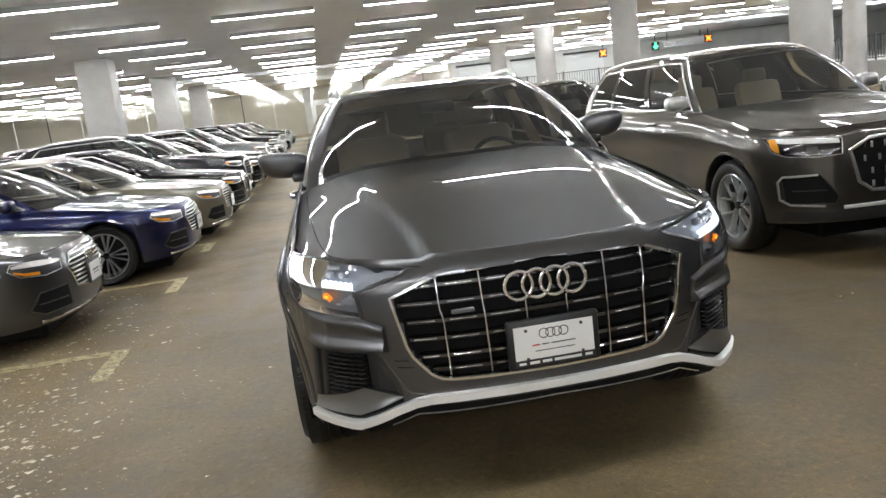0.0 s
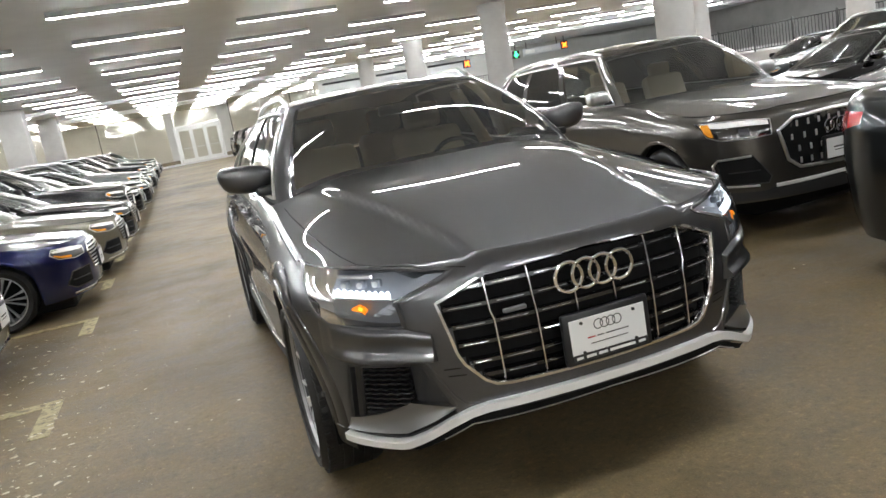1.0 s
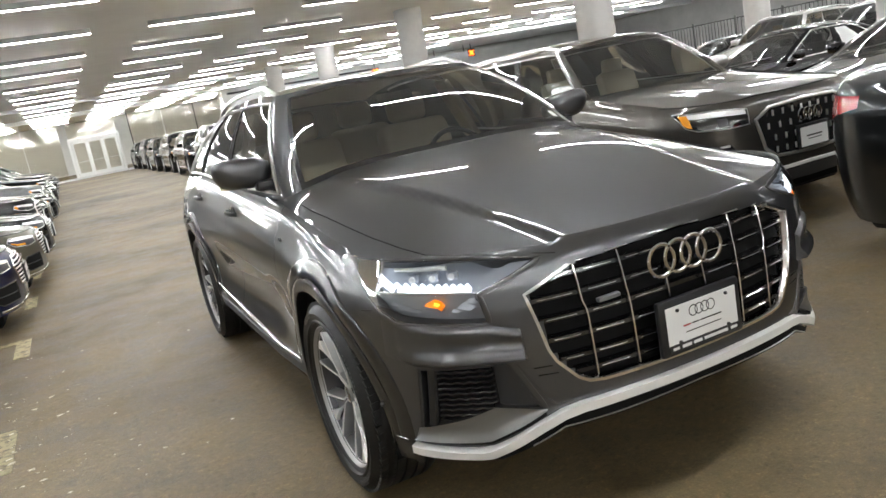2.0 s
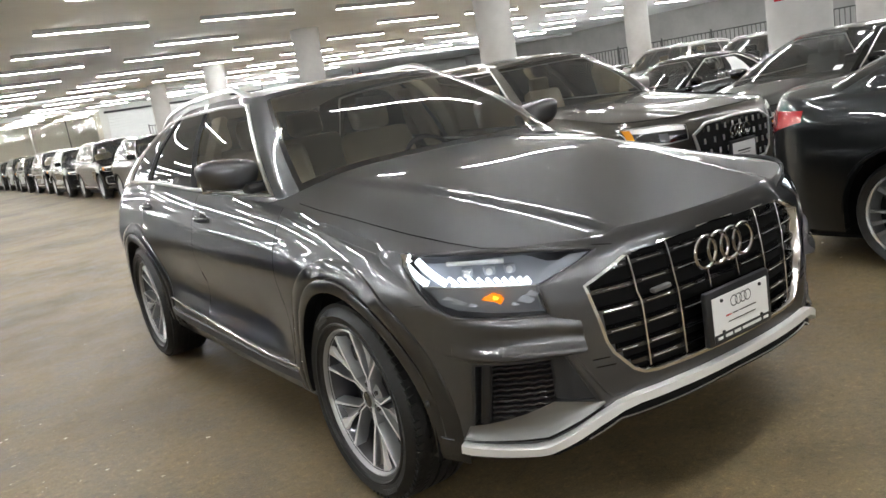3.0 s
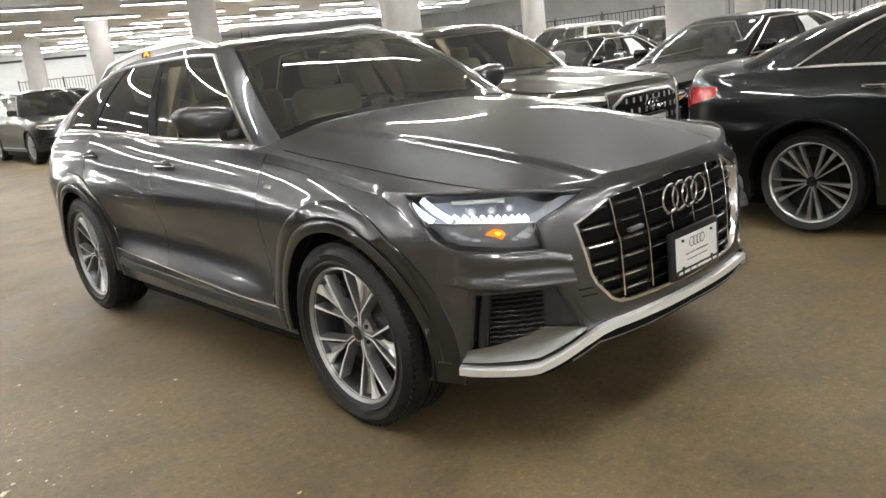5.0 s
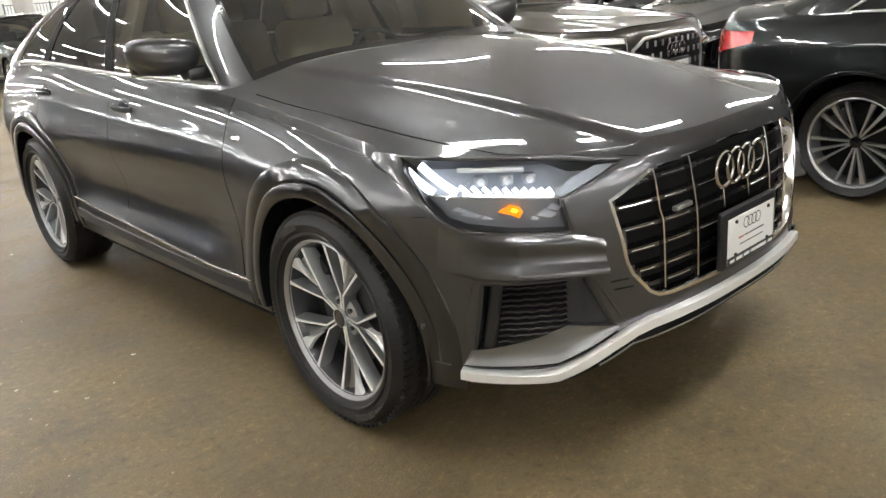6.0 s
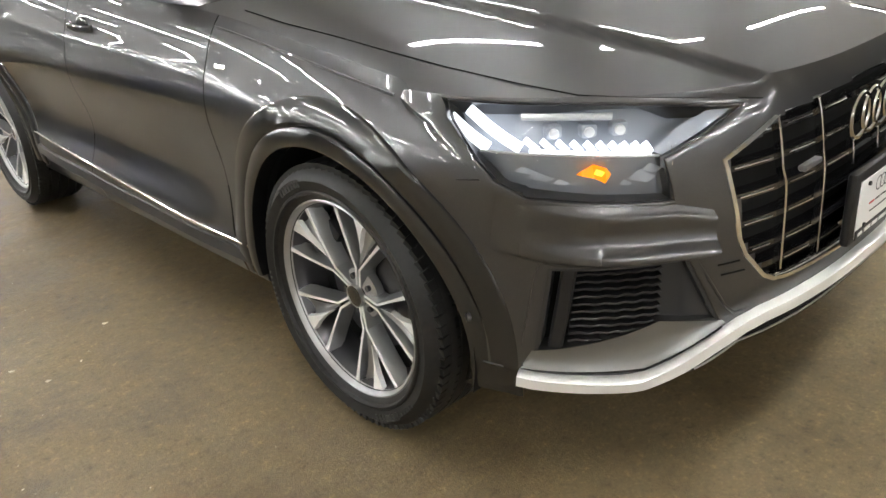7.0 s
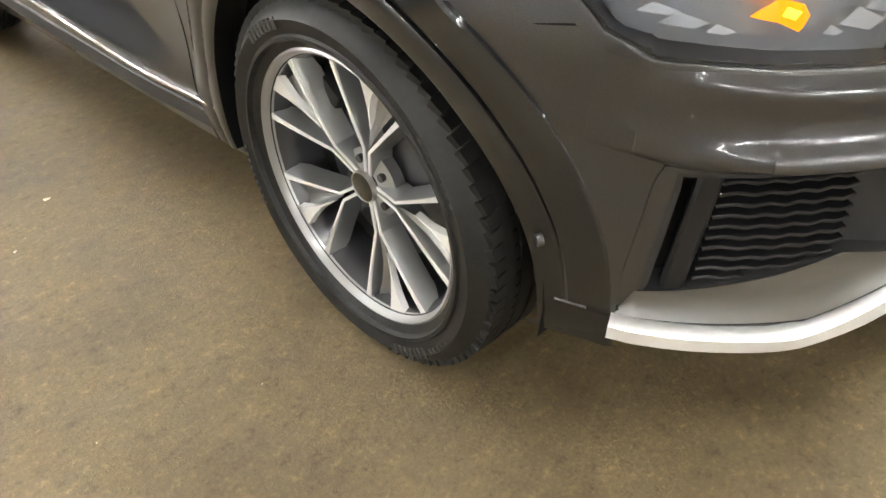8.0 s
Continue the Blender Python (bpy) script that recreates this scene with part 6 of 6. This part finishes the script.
LIMO = Shape(
    nose=[(0.15, -0.8), (0.22, -0.87), (0.35, -0.92), (0.5, -0.925), (0.7, -0.9), (0.8, -0.88), (2, -0.88)],
    tail=[(0.2, 3.9), (0.4, 4.0), (0.7, 4.04), (0.95, 4.02), (1.05, 4.01), (2, 4.01)],
    low=[(0.15, 0.86), (0.22, 0.905), (0.34, 0.925), (0.5, 0.935), (0.75, 0.943), (0.9, 0.94), (1.1, 0.92)],
    edge=[(-0.9, 0.78), (-0.5, 0.83), (-0.2, 0.87), (0.3, 0.94), (0.7, 1.0), (1.8, 1.045), (2.9, 1.085), (4.0, 1.06)],
    crown=[(-0.9, 0.79), (-0.75, 0.81), (-0.4, 0.88), (0.1, 0.96), (0.6, 1.03), (1.2, 1.06), (3.1, 1.14), (3.5, 1.16), (4.0, 1.12)],
    roof=[(1.1, 1.43), (1.4, 1.475), (1.9, 1.5), (2.4, 1.485), (3.0, 1.42)],
    Y0=-0.22, Y1=3.4, base=2.92, arch=0.41, hub=0.345, sill=0.22, wtop=0.87, taper=0.03, shoulder=0.07, lip=0.06, chin=0.0, scoop=0.016, flare=0.01, flare_z=0.72, ridge=0.008, crease=(0.36, 0.22), crease_depth=0.01,
    cabin=dict(f0=0.36, f1=1.32, r0=3.62, r1=2.8, w0=0.82, w1=0.55, screen=0.84, d0=0.32, d1=0.27, e0=0.42, e1=0.3, bow=0.03, belly=0.02, windows=[(0.02, 0.42), (0.46, 0.8), (0.83, 0.93)]))
LIMO_SPEC = dict(SEDAN_SPEC, grille=[(0.0, 0.74), (0.36, 0.725), (0.46, 0.63), (0.38, 0.43), (0.0, 0.41)],
                 lamp=[(0.5, 0.715), (0.53, 0.64), (0.7, 0.625), (0.83, 0.65), (0.87, 0.71), (0.84, 0.75), (0.68, 0.74)],
                 track=0.815, rim=0.265, handles=(1.5, 2.5), mirror=(0.88, 1.1), pillars=(0.44, 0.815), tail=(0.82, 1.0), handle_mat=CHROME, wheel="fan")
BIG = Shape(
    nose=[(0.2, -0.84), (0.3, -0.9), (0.4, -0.925), (0.6, -0.93), (0.8, -0.92), (0.95, -0.9), (2, -0.9)],
    tail=[(0.2, 3.95), (0.4, 4.05), (0.7, 4.1), (1.0, 4.08), (1.2, 4.05), (2, 4.05)],
    low=[(0.2, 0.9), (0.28, 0.94), (0.36, 0.955), (0.5, 0.962), (0.7, 0.97), (0.9, 0.975), (1.05, 0.965), (1.25, 0.95)],
    edge=[(-1.0, 0.95), (-0.6, 1.0), (-0.25, 1.035), (0.2, 1.09), (0.7, 1.14), (1.8, 1.155), (3.0, 1.17), (4.0, 1.16)],
    crown=[(-1.0, 0.97), (-0.8, 1.01), (-0.5, 1.06), (0.0, 1.12), (0.6, 1.18), (1.2, 1.2), (3.0, 1.2), (4.05, 1.19)],
    roof=[(1.0, 1.65), (1.3, 1.69), (1.8, 1.72), (2.6, 1.72), (3.3, 1.69), (3.8, 1.64)],
    Y0=-0.25, Y1=3.5, base=3.0, arch=0.43, hub=0.385, sill=0.29, wtop=0.9, taper=0.03, shoulder=0.075, lip=0.06, chin=0.02, scoop=0.016, ridge=0.007, crease=(0.42, 0.2), crease_depth=0.012,
    cabin=dict(f0=0.45, f1=1.18, r0=4.05, r1=3.75, w0=0.855, w1=0.62, screen=0.84, d0=0.32, d1=0.27, e0=0.4, e1=0.3, bow=0.035, belly=0.025, windows=[(0.02, 0.31), (0.35, 0.66), (0.7, 0.95)]))
BIG_SPEC = dict(grille=[(0.0, 0.92), (0.36, 0.905), (0.5, 0.83), (0.45, 0.6), (0.36, 0.53), (0.0, 0.515)], slats=4, studs=True, frame=SATIN, frame_width=0.026,
                lamp=[(0.535, 0.925), (0.55, 0.812), (0.7, 0.802), (0.86, 0.815), (0.91, 0.85), (0.925, 0.955), (0.72, 0.95)], brow=True, amber=(0.89, 0.97), mirror_mat=SATIN, lower=[(0.0, 0.44), (0.5, 0.43), (0.62, 0.39), (0.86, 0.4), (0.88, 0.33), (0.0, 0.31)],
                rim_path=[(0.70, 0.672), (0.875, 0.662), (0.895, 0.62), (0.885, 0.49), (0.84, 0.45), (0.66, 0.437)],
                intake=[(0.69, 0.675), (0.58, 0.5), (0.60, 0.45), (0.86, 0.46), (0.88, 0.66)], lip=(0.55, 0.43), lip_mat=BRIGHT, track=0.84, rim=0.262, handles=(1.5, 2.5), mirror=(0.9, 1.24), rails=(1.35, 3.7),
                pillars=(0.33, 0.68), tail=(0.95, 1.07), seat=LEATHER, wheel="y")
MID = Shape(
    nose=[(0.2, -0.8), (0.3, -0.86), (0.4, -0.88), (0.6, -0.88), (0.8, -0.865), (0.95, -0.85), (2, -0.85)],
    tail=[(0.2, 3.6), (0.4, 3.7), (0.7, 3.75), (1.0, 3.73), (1.2, 3.7), (2, 3.7)],
    low=[(0.2, 0.87), (0.28, 0.905), (0.36, 0.92), (0.5, 0.925), (0.7, 0.935), (0.9, 0.94), (1.05, 0.93), (1.25, 0.915)],
    edge=[(-0.9, 0.9), (-0.6, 0.93), (-0.25, 0.965), (0.2, 1.02), (0.7, 1.065), (1.8, 1.085), (2.8, 1.11), (3.7, 1.1)],
    crown=[(-0.9, 0.91), (-0.75, 0.94), (-0.5, 0.985), (0.0, 1.05), (0.6, 1.11), (1.2, 1.13), (2.8, 1.14), (3.7, 1.13)],
    roof=[(1.0, 1.56), (1.3, 1.61), (1.8, 1.64), (2.5, 1.63), (3.2, 1.57)],
    Y0=-0.22, Y1=3.2, base=2.82, arch=0.41, hub=0.365, sill=0.27, wtop=0.865, taper=0.03, shoulder=0.075, lip=0.06, chin=0.02, scoop=0.016, ridge=0.007, crease=(0.4, 0.2), crease_depth=0.01,
    cabin=dict(f0=0.42, f1=1.14, r0=3.7, r1=3.2, w0=0.82, w1=0.585, screen=0.84, d0=0.32, d1=0.27, e0=0.4, e1=0.3, bow=0.035, belly=0.025, windows=[(0.02, 0.34), (0.38, 0.7), (0.74, 0.93)]))
MID_SPEC = dict({k: v for k, v in BIG_SPEC.items() if k not in ("rim_path", "lower", "mirror_mat", "brow")}, wheel="fan", grille=[(0.0, 0.86), (0.36, 0.845), (0.47, 0.77), (0.4, 0.55), (0.0, 0.52)], studs=False, slats=6, frame=SATIN,
                lamp=[(0.52, 0.84), (0.54, 0.76), (0.7, 0.75), (0.82, 0.78), (0.87, 0.83), (0.85, 0.87), (0.7, 0.86)],
                intake=[(0.56, 0.6), (0.53, 0.42), (0.76, 0.41), (0.83, 0.46), (0.78, 0.58)], lip=(0.72, 0.36), track=0.8, rim=0.25, handles=(1.4, 2.3), mirror=(0.86, 1.16), rails=(1.3, 3.1), pillars=(0.36, 0.72), tail=(0.9, 1.02), seat=CABIN)


def parked(name, shape, spec, colour, label, at, group=""):
    root = thing(name, label, "car", group, at)
    build_body(shape, root, colour, 30, 0.09, 10, 26)
    dress(shape, root, spec)
    colour_parts(root, colour)
    return root


def again(proto, colour, label, at, group=""):
    ob = copy_thing(proto, at)
    ob["label"] = label
    if group:
        ob["group"] = group
    colour_parts(ob, colour)
    return ob


INKBLACK, COAL, NAVY, BEIGE, SILVERC, WHITEC, BRONZE = (0.006, 0.006, 0.007), (0.02, 0.021, 0.022), (0.006, 0.01, 0.06), (0.2, 0.188, 0.148), (0.2, 0.205, 0.21), (0.55, 0.55, 0.54), (0.13, 0.115, 0.095)

# lane beside the grey SUV, all nose towards -Y
big = parked("large_suv", BIG, BIG_SPEC, (0.085, 0.079, 0.07), "bronze grey seven-seat SUV with a studded grille", pose(3.5, 2.33, 0))
limo = parked("sedan", LIMO, LIMO_SPEC, (0.022, 0.024, 0.025), "dark grey saloon with red tail lamps and fan-spoke wheels", pose(3.47, -3.29, 0))
mid = parked("compact_suv", MID, MID_SPEC, COAL, "dark grey compact SUV in a nose-to-tail lane", pose(3.4, 16.75, 0), "nose-to-tail SUV lane")
sedan = parked("coupe_sedan", SEDAN, SEDAN_SPEC, NAVY, "navy blue saloon with chrome chin strip in a bay", pose(-3.18, 5.95, 0, 0, 0, 90), "row of parked saloons")

again(mid, INKBLACK, "black compact SUV parked behind the bronze SUV", pose(3.45, 8.6, 0), "nose-to-tail SUV lane")
for k, c in enumerate((INKBLACK, COAL, INKBLACK, COAL, COAL, INKBLACK)):
    text = {INKBLACK: "black", COAL: "dark grey", WHITEC: "white", SILVERC: "silver"}[c]
    again(mid if k % 2 else big, c, text + " SUV in a nose-to-tail lane", pose(3.4 + 0.06 * (-1) ** k, 22.1 + 5.3 * k, 0), "nose-to-tail SUV lane")
for k, c in enumerate((COAL, INKBLACK, SILVERC)):
    again(mid, c, "SUV in the second lane beside a pillar", pose(6.1, 17.5 + 6.0 * k, 0), "second SUV lane")

# the row of saloons along the bays, noses towards +X
ROW = [(3.3, -3.68, (0.05, 0.051, 0.052), "grey saloon with chrome slats in a parking bay"), (8.2, -3.02, BEIGE, "beige silver saloon in a parking bay"), (10.5, -2.95, INKBLACK, "black saloon in a parking bay")]
TONES = [(COAL, "dark grey"), (INKBLACK, "black"), (INKBLACK, "black"), (SILVERC, "silver"), (INKBLACK, "black"), (COAL, "dark grey"), (COAL, "dark grey"), (SILVERC, "silver"), (INKBLACK, "black"), (INKBLACK, "black"), (COAL, "dark grey"), (SILVERC, "silver"), (INKBLACK, "black")]
for y, x, c, text in ROW:
    again(sedan, c, text, pose(x, y, 0, 0, 0, 90), "row of parked saloons")
for k, (c, text) in enumerate(TONES):
    again(sedan if k % 3 else mid, c, text + " car in a row of parking bays", pose(-3.0 + 0.12 * ((k * 7) % 3 - 1), 12.95 + 2.4 * k, 0, 0, 0, 90 + 0.8 * ((k * 5) % 3 - 1)), "row of parked saloons")
for k, (c, text, y) in enumerate(((COAL, "dark grey", 16.5), (INKBLACK, "black", 19.4), (SILVERC, "silver", 22.3), (COAL, "dark grey", 27.0), (WHITEC, "white", 31.0), (INKBLACK, "black", 37.5), (SILVERC, "silver", 41.0))):
    again(mid if k % 2 == 0 else sedan, c, text + " car in the bays behind the pillars", pose(-10.2, y, 0, 0, 0, 90), "cars behind the pillars")

# cross row behind the lane, noses towards -X
def sticker(ob, shape, v0, v1, s0, s1):
    sheet("window_sticker", [[shape.cabin_point("s", v0 + (v1 - v0) * i / 2, s0 + (s1 - s0) * j / 2) + Vector((0.006, 0, 0)) for j in range(3)] for i in range(3)], WHITE, ob, "white paper price sticker")


c = again(limo, INKBLACK, "black saloon with a white window sticker", pose(5.8, 2.82, 0, 0, 0, -97), "cross row of cars")
sticker(c, LIMO, 0.5, 0.68, 0.2, 0.8)
for v0, s0 in ((0.75, 0.8), (0.72, 0.12)):
    sheet("screen_sticker", [[LIMO.cabin_point("f", v0 + 0.1 * i, s0 + 0.04 * j) + Vector((0, -0.004, 0.004)) for j in range(3)] for i in range(3)], WHITE, c, "small white paper sticker")
again(mid, COAL, "dark grey SUV behind the saloon", pose(5.5, -0.45, 0, 0, 0, -86), "cross row of cars")
c = again(sedan, INKBLACK, "black saloon with a white window sticker by a pillar", pose(8.0, 6.8, 0, 0, 0, -96), "cross row of cars")
sticker(c, SEDAN, 0.55, 0.78, 0.15, 0.8)
again(mid, WHITEC, "white SUV before the railing", pose(12.0, 7.4, 0, 0, 0, -80), "cars along the railing")
again(big, WHITEC, "white SUV before the railing", pose(13.2, 10.8, 0, 0, 0, -80), "cars along the railing")
again(mid, INKBLACK, "black SUV before the railing", pose(13.5, 2.6, 0, 0, 0, -90), "cars along the railing")
again(sedan, COAL, "dark grey saloon before the railing", pose(14.5, 14.4, 0, 0, 0, -90), "cars along the railing")
